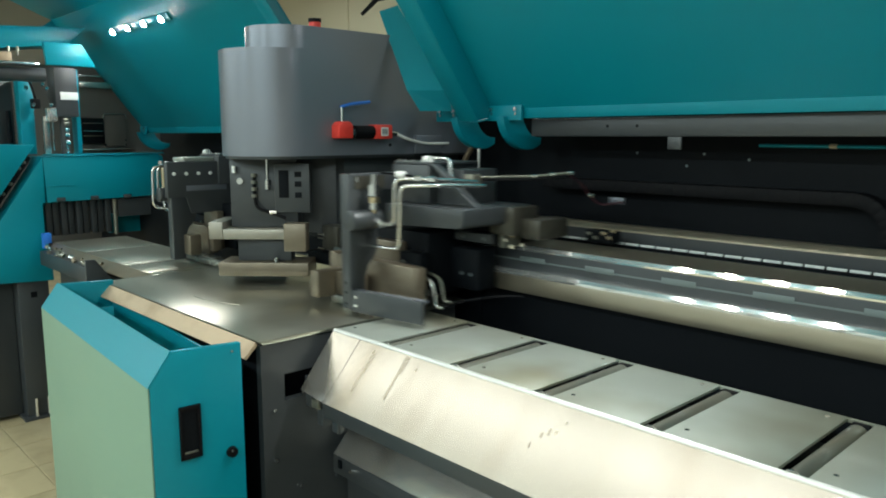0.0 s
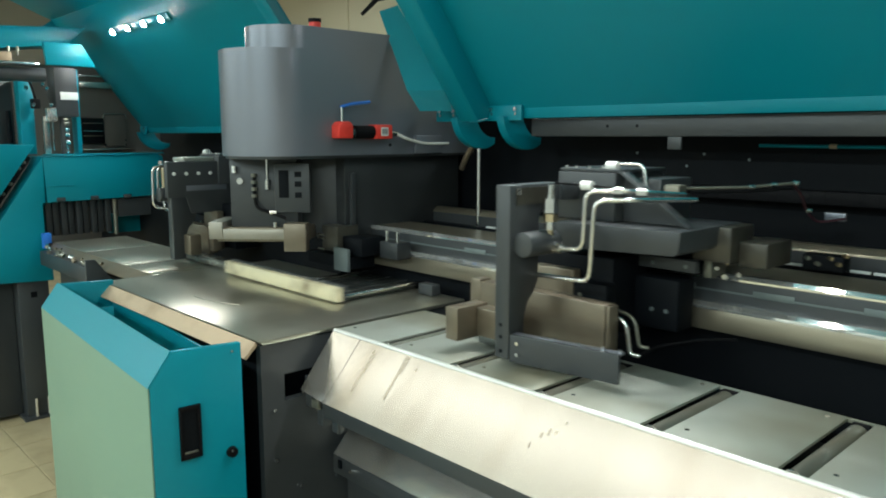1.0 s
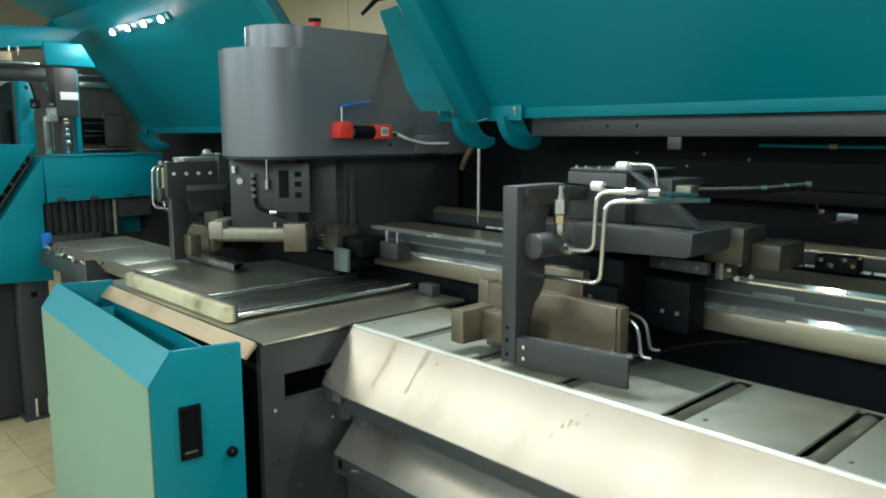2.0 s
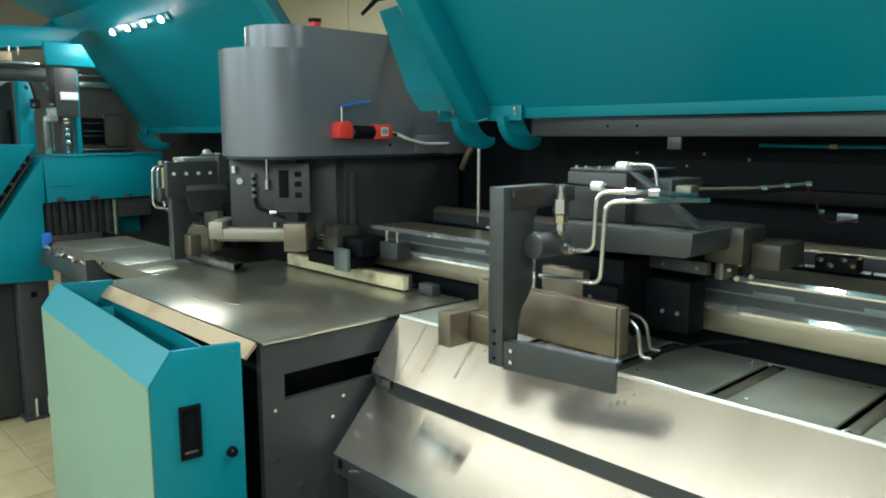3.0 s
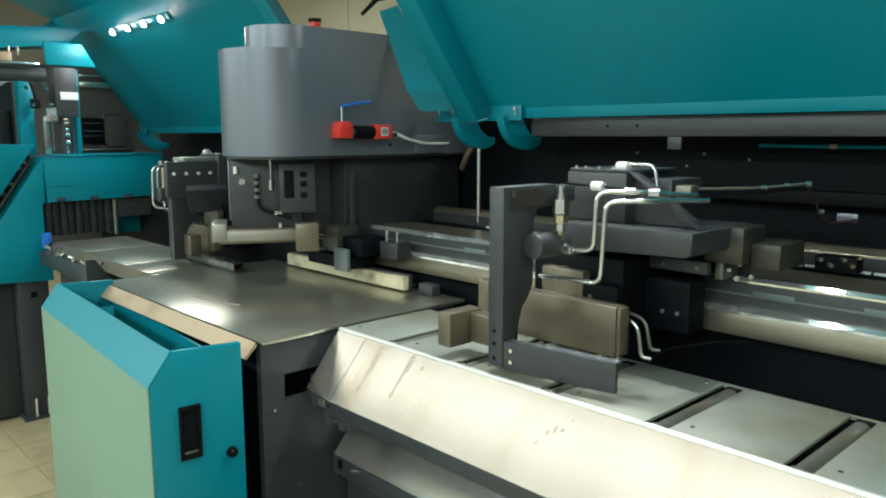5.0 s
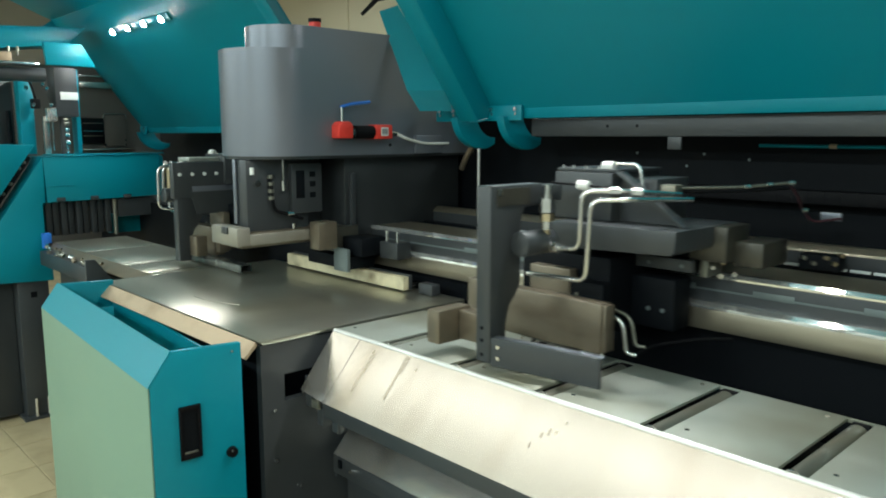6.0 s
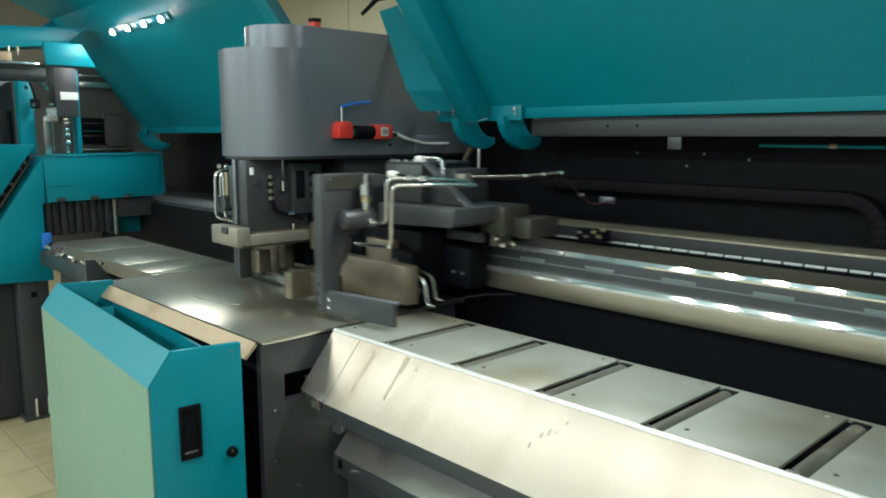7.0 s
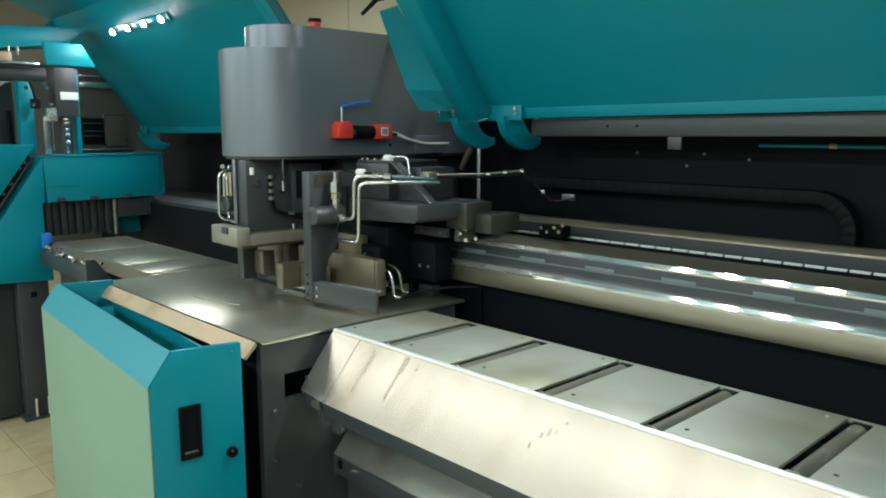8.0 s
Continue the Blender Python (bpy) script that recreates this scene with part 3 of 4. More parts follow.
def saw_head():
    h = thing("saw_head_cover", (-2.45, 1.6, 1.428), "grey painted rounded saw head cover over the table", "machine head")
    smooth_sides(part("lower_cover", prism(stadium(-2.44, 1.456, 0.19, 2.32), "z", 1.428, 1.795), HEADGREY, h))
    smooth_sides(part("upper_cover", prism(stadium(-2.39, 1.478, 0.14, 2.32), "z", 1.795, 1.873), HEADGREY, h))
    part("bottom_seam", prism(stadium(-2.44, 1.456, 0.18, 2.3), "z", 1.418, 1.428), DARK, h)
    part("side_gusset", box((-2.249, 1.96, 1.43), (-2.235, 2.1, 1.50), 0.002), HEADGREY, h)
    for z in (1.70,):
        part("screw", rod((-2.25, 1.84, 1.464), (-2.247, 1.84, 1.464), 0.006, 8), BLACK, h)
    b = thing("signal_beacon", (-2.40, 1.75, 1.878), "small red signal beacon on head cover", "lamp")
    bx, by = -2.36, 1.585
    part("lens", rod((bx, by, 1.878), (bx, by, 1.905), 0.022, 16), RED, b)
    part("cap", rod((bx, by, 1.905), (bx, by, 1.918), 0.024, 16), BLACK, b)
    # red isolating valve and pressure switch on the flat side
    x = -2.25
    v = thing("air_shutoff_valve", (x, 1.6, 1.5), "red air shut-off valve with blue lever", "valve")
    part("body", prism([(1.57, 1.49), (1.57, 1.535), (1.585, 1.55), (1.62, 1.55), (1.632, 1.535), (1.632, 1.49)], "x", x, x + 0.05, 0.004), RED, v)
    part("stem", rod((x + 0.025, 1.60, 1.55), (x + 0.025, 1.60, 1.60), 0.006, 10), CHROME, v)
    part("lever", pipe([(x + 0.025, 1.595, 1.60), (x + 0.025, 1.64, 1.612), (x + 0.025, 1.725, 1.622)], 0.006, 0.02), BLUE, v, "blue lever")
    part("nut", rod((x + 0.025, 1.634, 1.512), (x + 0.025, 1.65, 1.512), 0.018, 6), CHROME, v)
    g = part("regulator", rod((x + 0.025, 1.65, 1.512), (x + 0.025, 1.735, 1.512), 0.024, 16), RUBBER, v, "black knurled regulator")
    sw = part("switch_box", box((x, 1.735, 1.487), (x + 0.05, 1.815, 1.54), 0.006), RED, v, "red switch box")
    part("display", box((x + 0.05, 1.758, 1.498), (x + 0.052, 1.792, 1.53), 0.001), LABEL, sw)
    for i in range(3):
        part("display_mark", box((x + 0.052, 1.763 + 0.009 * i, 1.504), (x + 0.0525, 1.768 + 0.009 * i, 1.524), 0), DARK, sw)
    part("fitting", rod((x + 0.025, 1.815, 1.512), (x + 0.025, 1.85, 1.506), 0.009, 10), CHROME, v)
    part("hose", pipe([(x + 0.025, 1.85, 1.506), (x + 0.03, 1.91, 1.485), (x + 0.02, 2.0, 1.468), (x + 0.01, 2.14, 1.468)], 0.0055, 0.05), WHITE, v, "pale air hose")
    c = thing("saw_column", (-2.45, 2.0, 0.95), "dark grey saw column behind the table", "machine column")
    part("side_plate", box((-2.62, 1.66, 1.10), (-2.30, 2.26, 1.418), 0.004), BELLOWS, c)
    part("rear_foot", box((-2.62, 1.9, 0.6), (-2.32, 2.28, 0.985), 0.004), BLACK, c)
    part("rib", box((-2.30, 1.68, 1.12), (-2.285, 1.70, 1.36), 0.002), DARK, c)
    part("post", rod((-2.044, 2.12, 1.08), (-2.044, 2.12, 1.455), 0.010, 14), CHROME, c, "bright steel post")
    part("red_hose", pipe([(-2.14, 2.12, 1.37), (-2.10, 2.1, 1.41), (-2.06, 2.1, 1.46)], 0.012, 0.02), BLOCKSTEEL, c)
    # fixtures at the back of the table
    f = thing("backstop_unit", (-2.2, 1.7, ZT), "dark backstop unit with bright fittings behind table", "machine part")
    part("block", box((-2.37, 1.60, 1.07), (-2.27, 1.70, 1.165), 0.005), WORN, f)
    part("base", box((-2.47, 1.60, 1.012), (-2.2, 1.72, 1.058), 0.004), BLACK, f)
    part("slide_block", box((-2.265, 1.62, 1.062), (-2.15, 1.74, 1.13), 0.005), BLACK, f)
    part("drop_plate", box((-2.275, 1.585, 1.006), (-2.19, 1.60, 1.09), 0.003), SCALE, f, "blue-grey drop plate")
    for z in (1.075, 1.115, 1.13):
        part("fitting", rod((-2.39, 1.598, z), (-2.345, 1.598, z), 0.005, 8), CHROME, f)
    for x in (-2.10, -2.04):
        part("nipple", rod((x, 1.70, 1.12), (x, 1.70, 1.16), 0.006, 8), CHROME, f)
    part("small_block", box((-2.12, 1.68, 1.06), (-2.02, 1.745, 1.12), 0.004), BELLOWS, f)
    part("end_block", box((-1.93, 1.70, 0.952), (-1.86, 1.74, 0.99), 0.003), DARK, f)


saw_head()

PX, PY = -2.4, 1.53


def saw_tool():
    """The turning part of the head, square to the table."""
    t = thing("turning_saw_tool", (PX, PY, 1.42), "dark turning saw carrier with a ground steel jaw", "saw")
    jaw = part("jaw", box((-2.486, 1.211, 1.125), (-2.30, 1.262, 1.188), 0.003), PALESTEEL, t, "pale ground steel jaw")
    part("jaw_bar", box((-2.486, 1.2625, 1.125), (-2.301, 1.52, 1.162), 0.003), PALESTEEL, jaw)
    part("notch_plate", box((-2.40, 1.205, 1.165), (-2.36, 1.212, 1.188), 0.001), DARK, jaw)
    part("carrier", box((-2.425, 1.28, 1.163), (-2.35, 1.53, 1.417), 0.006), DARK, t)
    part("carrier_edge", box((-2.43, 1.271, 1.19), (-2.41, 1.279, 1.417), 0.003), HEADGREY, t)
    part("guard", box((-2.55, 1.40, 1.13), (-2.46, 1.66, 1.418), 0.006), DARK, t)
    v = part("vent_box", box((-2.352, 1.45, 1.22), (-2.33, 1.58, 1.40), 0.004), DARK, t)
    part("slot", box((-2.33, 1.467, 1.275), (-2.328, 1.503, 1.375), 0.001), BLACK, v)
    for z in (1.285, 1.325, 1.36):
        part("vent", box((-2.33, 1.525, z - 0.010), (-2.328, 1.55, z + 0.010), 0.001), BLACK, v)
    x = -2.347
    part("hose", pipe([(x, 1.372, 1.36), (x + 0.008, 1.372, 1.29), (x + 0.01, 1.38, 1.235), (x + 0.012, 1.43, 1.222), (x + 0.02, 1.49, 1.20)], 0.006, 0.03), RUBBER, t, "black pneumatic hose")
    for z in (1.275, 1.30, 1.325, 1.35):
        part("hose_clip", rod((x + 0.004, 1.372, z), (x + 0.004, 1.372, z + 0.012), 0.011, 10), ROLLER, t)
    p = part("pressure_pipe", rod((x + 0.006, 1.422, 1.33), (x + 0.006, 1.422, 1.417), 0.004, 8), CHROME, t, "bright pipe with end fitting")
    part("pipe_end", rod((x + 0.006, 1.422, 1.305), (x + 0.006, 1.422, 1.34), 0.010, 12), CHROME, p)
    part("sensor", rod((x + 0.004, 1.30, 1.365), (x + 0.004, 1.30, 1.39), 0.008, 10), WHITE, t, "white sensor")
    part("ring", rod((x, 1.32, 1.335), (x + 0.006, 1.32, 1.335), 0.012, 14), CHROME, t)
    part("elbow", rod((x + 0.012, 1.43, 1.222), (x + 0.012, 1.455, 1.22), 0.009, 8), CHROME, t)
    part("side_jaw", box((-2.30, 1.50, 1.09), (-2.24, 1.58, 1.19), 0.003), BLOCKSTEEL, t, "ground steel side jaw")
    return t


TOOL = saw_tool()


def ram():
    r = thing("lifting_clamp_bar", (PX, PY, 1.0), "ground steel clamp bar lifting under the saw jaw", "clamp")
    part("bar", box((-2.47, 1.235, 0.985), (-2.315, 1.57, 1.036), 0.004), BLOCKSTEEL, r)
    part("ram_block", box((-2.42, 1.30, 1.037), (-2.356, 1.50, 1.12), 0.004), DARK, r)
    part("pin", rod((-2.326, 1.45, 1.037), (-2.326, 1.45, 1.056), 0.008, 12), CHROME, r)
    return r


RAM = ram()


# ---- pusher ----
def pusher():
    p = thing("pusher_bar", (-2.37, 0.97, ZT), "stained white nylon pusher bar on two rods", "pusher")
    part("nylon_face", box((-2.75, 0.97, 0.956), (-1.985, 0.996, 1.004), 0.003), NYLON, p, "yellowed white nylon bar")
    part("backing", box((-2.75, 0.997, 0.955), (-1.985, 1.012, 1.008), 0.002), DARK, p)
    part("slide_plate", box((-2.31, 1.013, 0.9535), (-2.01, 1.74, 0.960), 0.001), SLIDEPLATE, p, "dark oily slide plate")
    for x in (-2.32, -2.0):
        part("push_rod", rod((x, 1.012, 0.97), (x, 1.74, 0.97), 0.007, 14), CHROME, p, "bright steel rod")
    return p


PUSH = pusher()


# ---- clamp carriages ----
def left_parts(c, j, x0):
    sb = part("side_beam", prism([(1.33, 1.235), (1.33, 1.388), (1.80, 1.388), (1.80, 1.165), (1.43, 1.165), (1.41, 1.235)], "x", x0 - 0.01, x0 + 0.024, 0.003), DARK, c, "dark bolted side beam")
    part("slot_cover", box((x0 + 0.0235, 1.412, 1.262), (x0 + 0.026, 1.60, 1.285), 0.001), HEADGREY, sb)
    for i in range(5):
        part("bolt", rod((x0 + 0.024, 1.359 + 0.055 * i, 1.337), (x0 + 0.031, 1.359 + 0.055 * i, 1.337), 0.0075, 8), LABEL, sb)
    for i, (zb, off) in enumerate(((1.19, 0.0), (1.235, 0.022))):
        part("loop_pipe", pipe([(x0 - 0.06, 1.39, 1.372), (x0 - 0.075, 1.31 + off, 1.368), (x0 - 0.075, 1.305 + off, zb), (x0 - 0.05, 1.38, zb - 0.006)], 0.006, 0.03), CHROME, sb, "bright looped pipe")
    part("side_valve", rod((x0 - 0.07, 1.355, 1.25), (x0 - 0.07, 1.355, 1.36), 0.012, 10), BRASS, sb)
    part("top_cover", box((x0 - 0.12, 1.42, 1.389), (x0 - 0.01, 1.62, 1.405), 0.003), TRAYSTEEL, sb, "bright top cover plate")
    return c, j


def clamp(name, x0, sign, label, jy=0.028, fy=0.0, jaw_lo=-1.36):
    """A clamp carriage; x0 is the clamp column, sign mirrors it along the beam."""
    def X(v):
        return x0 + sign * (v + 1.15)

    def bx(a, b, bevel=0.003):
        return box((X(a[0]), a[1], a[2]), (X(b[0]), b[1], b[2]), bevel)

    def P(*pts):
        return [(X(p[0]), p[1], p[2]) for p in pts]

    c = thing(name, (x0, 1.8, 1.15), label, "clamp carriage", "clamp carriages")
    part("fixed_jaw", bx((jaw_lo, 1.45 + fy, 0.985), (-0.955, 1.495 + fy, 1.106)), BLOCKSTEEL, c, "ground steel fixed jaw")
    part("jaw_riser", bx((jaw_lo - 0.04, 1.452 + fy, 1.0), (jaw_lo - 0.002, 1.494 + fy, 1.11)), BLOCKSTEEL, c)
    part("jaw_end", bx((-0.954, 1.452 + fy, 0.99), (-0.944, 1.49 + fy, 1.104)), BLOCKSTEEL, c)
    part("jaw_backing", bx((-1.215, 1.497 + fy, 1.0), (-1.085, 1.53 + fy, 1.168), 0.004), BLOCKSTEEL, c, "ground steel jaw backing")
    kb = part("key_block", bx((-1.083, 1.497 + fy, 1.06), (-0.985, 1.54 + fy, 1.142), 0.004), BLACK, c)
    for v, z in ((-1.06, 1.11), (-1.02, 1.10)):
        part("key_bolt", rod(*P((v, 1.497 + fy, z), (v, 1.492 + fy, z)), 0.005, 8), ROLLER, kb)
    part("jaw_carrier", bx((-1.28, 1.545 + fy, 1.0), (-1.0, 1.70, 1.20), 0.006), BLACK, c)
    part("carrier_body", bx((-0.999, 1.64, 1.02), (-0.875, 1.72, 1.15), 0.006), BLACK, c)
    for v in (-0.945, -0.905):
        part("carrier_bolt", rod(*P((v, 1.64, 1.07), (v, 1.636, 1.07)), 0.0055, 8), SCALE, c)
    ar = part("arm", prism([(X(-1.15), 1.22), (X(-1.15), 1.286), (X(-0.80), 1.288), (X(-0.803), 1.24), (X(-0.815), 1.232)], "y", 1.50, 1.80, 0.003), DARK, c)
    hs = part("housing", bx((-1.187, 1.56, 1.2885), (-1.012, 1.78, 1.409), 0.003), DARK, c)
    part("rear_housing", bx((-1.0115, 1.63, 1.2885), (-0.93, 1.78, 1.395), 0.003), DARK, hs)
    part("web", prism([(X(-1.0115), 1.289), (X(-1.0115), 1.404), (X(-0.83), 1.289)], "y", 1.60, 1.612), DARK, hs)
    part("gusset", prism([(X(-1.012), 1.413), (X(-0.997), 1.413), (X(-0.815), 1.2895), (X(-0.832), 1.2895)], "y", 1.565, 1.60, 0.001), DARK, hs)
    part("cover_plate", bx((-1.185, 1.565, 1.4095), (-1.0, 1.77, 1.418), 0.002), DARK, hs)
    for v in (-1.17, -1.14, -1.10, -1.06, -1.03):
        part("cap_screw", rod(*P((v, 1.575, 1.418), (v, 1.575, 1.424)), 0.005, 8), CHROME, hs)
    part("carriage_block", bx((-0.865, 1.68, 1.20), (-0.77, 1.80, 1.286), 0.004), WORN, c, "oil-brown carriage block")
    part("carriage_block", bx((-1.28, 1.72, 1.160), (-0.866, 1.95, 1.224), 0.005), BLACK, c)
    sp = part("slide_plate", bx((-1.08, 1.66, 1.17), (-0.845, 1.68, 1.2), 0.002), DARK, c)
    for v in (-1.05, -0.96, -0.87):
        part("plate_bolt", rod(*P((v, 1.66, 1.184), (v, 1.657, 1.184)), 0.005, 8), SCALE, sp)
    part("end_block", bx((-0.769, 1.72, 1.19), (-0.70, 1.86, 1.25), 0.004), WORN, c)
    wp = part("rail_wiper", bx((-0.845, 1.70, 1.156), (-0.825, 1.78, 1.2), 0.002), ROLLER, c, "steel wiper on the rail")
    for v, y, z, r, m in ((-0.815, 1.70, 1.185, 0.005, CHROME), (-0.80, 1.71, 1.165, 0.007, CHROME), (-0.79, 1.70, 1.20, 0.004, BRASS), (-0.775, 1.73, 1.17, 0.006, CHROME), (-0.82, 1.70, 1.205, 0.004, BRASS)):
        part("wiper_fitting", rod(*P((v, y, z), (v + 0.012, y - 0.014, z)), r, 8), m, wp)
    sb = part("sensor_block", bx((-0.72, 1.98, 1.16), (-0.62, 2.03, 1.20), 0.004), BLACK, c)
    for v, z in ((-0.71, 1.19), (-0.685, 1.178), (-0.655, 1.195), (-0.635, 1.182), (-0.62, 1.205)):
        part("sensor_fitting", rod(*P((v, 1.98, z), (v + 0.01, 1.97, z)), 0.0055, 8), ROLLER if v < -0.66 else BRASS, sb)
    # cylinder and valve
    cy = part("cylinder", rod(*P((-1.099, 1.318, 1.247), (-1.099, 1.43, 1.247)), 0.03, 24, bevel=0.003), DARK, c, "blue-grey hydraulic cylinder")
    vv = part("check_valve", rod(*P((-1.083, 1.4, 1.235), (-1.083, 1.4, 1.30)), 0.008, 12), BRASS, c, "brass and steel check valve")
    for a, b, r in ((1.25, 1.262, 0.012), (1.278, 1.298, 0.013), (1.298, 1.316, 0.017), (1.319, 1.352, 0.02), (1.352, 1.362, 0.012), (1.362, 1.385, 0.009)):
        part("valve_nut", rod(*P((-1.083, 1.4, a), (-1.083, 1.4, b)), r, 6 if r > 0.012 else 12), BRASS if 1.29 < a < 1.3 else CHROME, vv)
    part("tee", rod(*P((-1.13, 1.4, 1.237), (-1.04, 1.4, 1.237)), 0.010, 10), CHROME, vv)
    for v in (-1.125, -1.06):
        part("tee_nut", rod(*P((v - 0.01, 1.4, 1.237), (v + 0.012, 1.4, 1.237)), 0.013, 6), CHROME, vv)
    part("pipe", pipe(P((-1.04, 1.4, 1.237), (-0.988, 1.4, 1.24), (-0.983, 1.4, 1.375), (-0.90, 1.45, 1.376), (-0.86, 1.62, 1.362)), 0.0058, 0.026), CHROME, c, "bright bent hydraulic pipe")
    part("pipe", pipe(P((-1.142, 1.4, 1.163), (-0.967, 1.4, 1.168), (-0.958, 1.4, 1.355), (-0.88, 1.45, 1.358), (-0.83, 1.62, 1.352)), 0.0058, 0.026), CHROME, c, "bright bent hydraulic pipe")
    for v in (-0.93, -0.87):
        part("pipe_nut", rod(*P((v, 1.43, 1.376), (v + 0.02, 1.44, 1.376)), 0.010, 6), CHROME, c)
    part("plug", rod(*P((-1.03, 1.45, 1.384), (-1.0, 1.45, 1.384)), 0.011, 10), WHITE, c, "white plug")
    part("plug_cable", pipe(P((-1.11, 1.45, 1.386), (-1.0, 1.45, 1.384), (-0.93, 1.5, 1.372)), 0.003, 0.02), RUBBER, c)
    part("top_plug", rod(*P((-1.05, 1.58, 1.425), (-1.02, 1.58, 1.425)), 0.012, 10), WHITE, c)
    part("top_pipe", pipe(P((-1.05, 1.58, 1.43), (-0.96, 1.6, 1.43), (-0.95, 1.6, 1.37), (-0.93, 1.62, 1.36)), 0.005, 0.02), CHROME, c)
    part("manifold", bx((-0.91, 1.61, 1.352), (-0.87, 1.65, 1.384), 0.004), ROLLER, c)
    part("hose", pipe(P((-0.88, 1.63, 1.376), (-0.894, 1.66, 1.373), (-0.78, 1.78, 1.376), (-0.713, 1.87, 1.385)), 0.0038, 0.03), ROLLER, c, "dull steel-braided hose")
    part("hose", pipe(P((-0.88, 1.64, 1.362), (-0.894, 1.66, 1.365), (-0.78, 1.78, 1.366), (-0.713, 1.87, 1.373)), 0.004, 0.03), RUBBER, c, "black hose")
    part("cable", pipe(P((-0.713, 1.87, 1.385), (-0.719, 1.95, 1.346), (-0.727, 2.0, 1.309), (-0.717, 2.05, 1.274), (-0.665, 2.1, 1.284)), 0.003, 0.02), CABLE, c, "thin dark red cable")
    for a in ((-0.894, 1.66, 1.373), (-0.78, 1.78, 1.376), (-0.746, 1.825, 1.381), (-0.713, 1.87, 1.385), (-0.727, 2.0, 1.309)):
        part("hose_fitting", rod(*P(a, (a[0] + 0.010, a[1] + 0.008, a[2])), 0.006, 8), CHROME, c)
    part("cable_clip", bx((-0.717, 2.10, 1.276), (-0.665, 2.112, 1.298), 0.003), HEADGREY, c)
    part("lower_pipe", pipe(P((-0.98, 1.5, 1.075), (-0.93, 1.5, 1.066), (-0.915, 1.5, 0.987), (-0.895, 1.51, 0.985)), 0.0055, 0.03), CHROME, c, "bright lower pipe")
    part("lower_hose", pipe(P((-0.895, 1.51, 0.985), (-0.895, 1.58, 0.994), (-0.82, 1.66, 1.011), (-0.760, 1.72, 1.011)), 0.004, 0.03), RUBBER, c, "black lower hose")
    part("lower_pipe", pipe(P((-0.98, 1.53, 1.08), (-0.925, 1.53, 1.07), (-0.91, 1.53, 1.0), (-0.89, 1.54, 1.0)), 0.0045, 0.025), ROLLER, c)
    part("bottom_fitting", rod(*P((-0.975, 1.5, 1.025), (-0.95, 1.5, 1.025)), 0.011, 8), CHROME, c)
    # moving jaw
    prof = [(y + jy, z) for y, z in ((1.265, 0.967), (1.265, 1.385), (1.45, 1.385), (1.45, 1.335), (1.385, 1.33), (1.372, 1.30), (1.372, 1.15),
            (1.355, 1.12), (1.335, 1.10), (1.322, 1.06), (1.318, 0.967))]
    j = part("moving_jaw", prism(prof, "x", min(X(-1.17), X(-1.125)), max(X(-1.17), X(-1.125)), 0.003), DARK, c, "dark C-shaped clamp arm")
    if sign > 0:
        part("pad", bx((-1.335, 1.257 + jy, 0.98), (-1.291, 1.37 + jy, 1.066)), BLOCKSTEEL, j, "ground steel clamp pad")
        part("pad_arm", bx((-1.29, 1.325 + jy, 0.985), (-1.171, 1.37 + jy, 1.06)), BLOCKSTEEL, j)
    else:
        part("pad", bx((-1.235, 1.31 + jy, 0.99), (-1.171, 1.36 + jy, 1.075)), BLOCKSTEEL, j, "ground steel clamp pad")
    if sign < 0:
        return left_parts(c, j, x0)
    fp = box((X(-1.125), 1.268 + jy, 0.962), (X(-0.845), 1.280 + jy, 1.03), 0.002)
    bmesh.ops.rotate(fp, verts=fp.verts, cent=(X(-1.125), 1.27 + jy, 1.0), matrix=Matrix.Rotation(sign * radians(9), 3, "Z"))
    part("foot_plate", fp, DARK, j, "dark bracket plate")
    fl = box((X(-1.125), 1.280 + jy, 1.024), (X(-0.845), 1.30 + jy, 1.030), 0.001)
    bmesh.ops.rotate(fl, verts=fl.verts, cent=(X(-1.125), 1.27 + jy, 1.0), matrix=Matrix.Rotation(sign * radians(9), 3, "Z"))
    part("foot_flange", fl, HEADGREY, j)
    for v, z in ((-1.10, 1.012), (-1.10, 0.985)):
        part("bolt", rod(*P((v, 1.271 + jy, z), (v, 1.265 + jy, z)), 0.005, 8), CHROME, j)
    for i, v in enumerate((-1.02, -0.96, -0.90, -0.86)):
        part("bolt", rod(*P((v, 1.293 + jy + 0.158 * (v + 1.125), 1.03), (v, 1.293 + jy + 0.158 * (v + 1.125), 1.035)), 0.004, 8), CHROME, j)
    for z in (0.985, 1.02, 1.05):
        part("hole", rod(*P((-1.15, 1.266 + jy, z), (-1.15, 1.2635 + jy, z)), 0.005, 8), BLACK, j)
    part("worn_corner", bx((-1.1245, 1.285 + jy, 1.338), (-1.122, 1.40 + jy, 1.378), 0.0), WORN, j, "oil-brown worn plate")
    # bright patch painted on as the highlight at the plate's upper corner
    part("corner_scuff", bx((-1.1219, 1.287 + jy, 1.362), (-1.1212, 1.30 + jy, 1.376), 0.0), CHROME, j)
    part("arm_spacer", bx((-1.165, 1.45 + jy, 1.34), (-1.12, 1.55, 1.38), 0.004), DARK, j)
    return c, j


RIGHT, RIGHT_JAW = clamp("clamp_carriage", -1.15, 1, "dark clamp carriage with bright hydraulic pipes on rail")
LEFT, LEFT_JAW = clamp("clamp_carriage", -3.14, -1, "dark clamp carriage holding the tube on rail", 0.08, 0.03, -1.22)


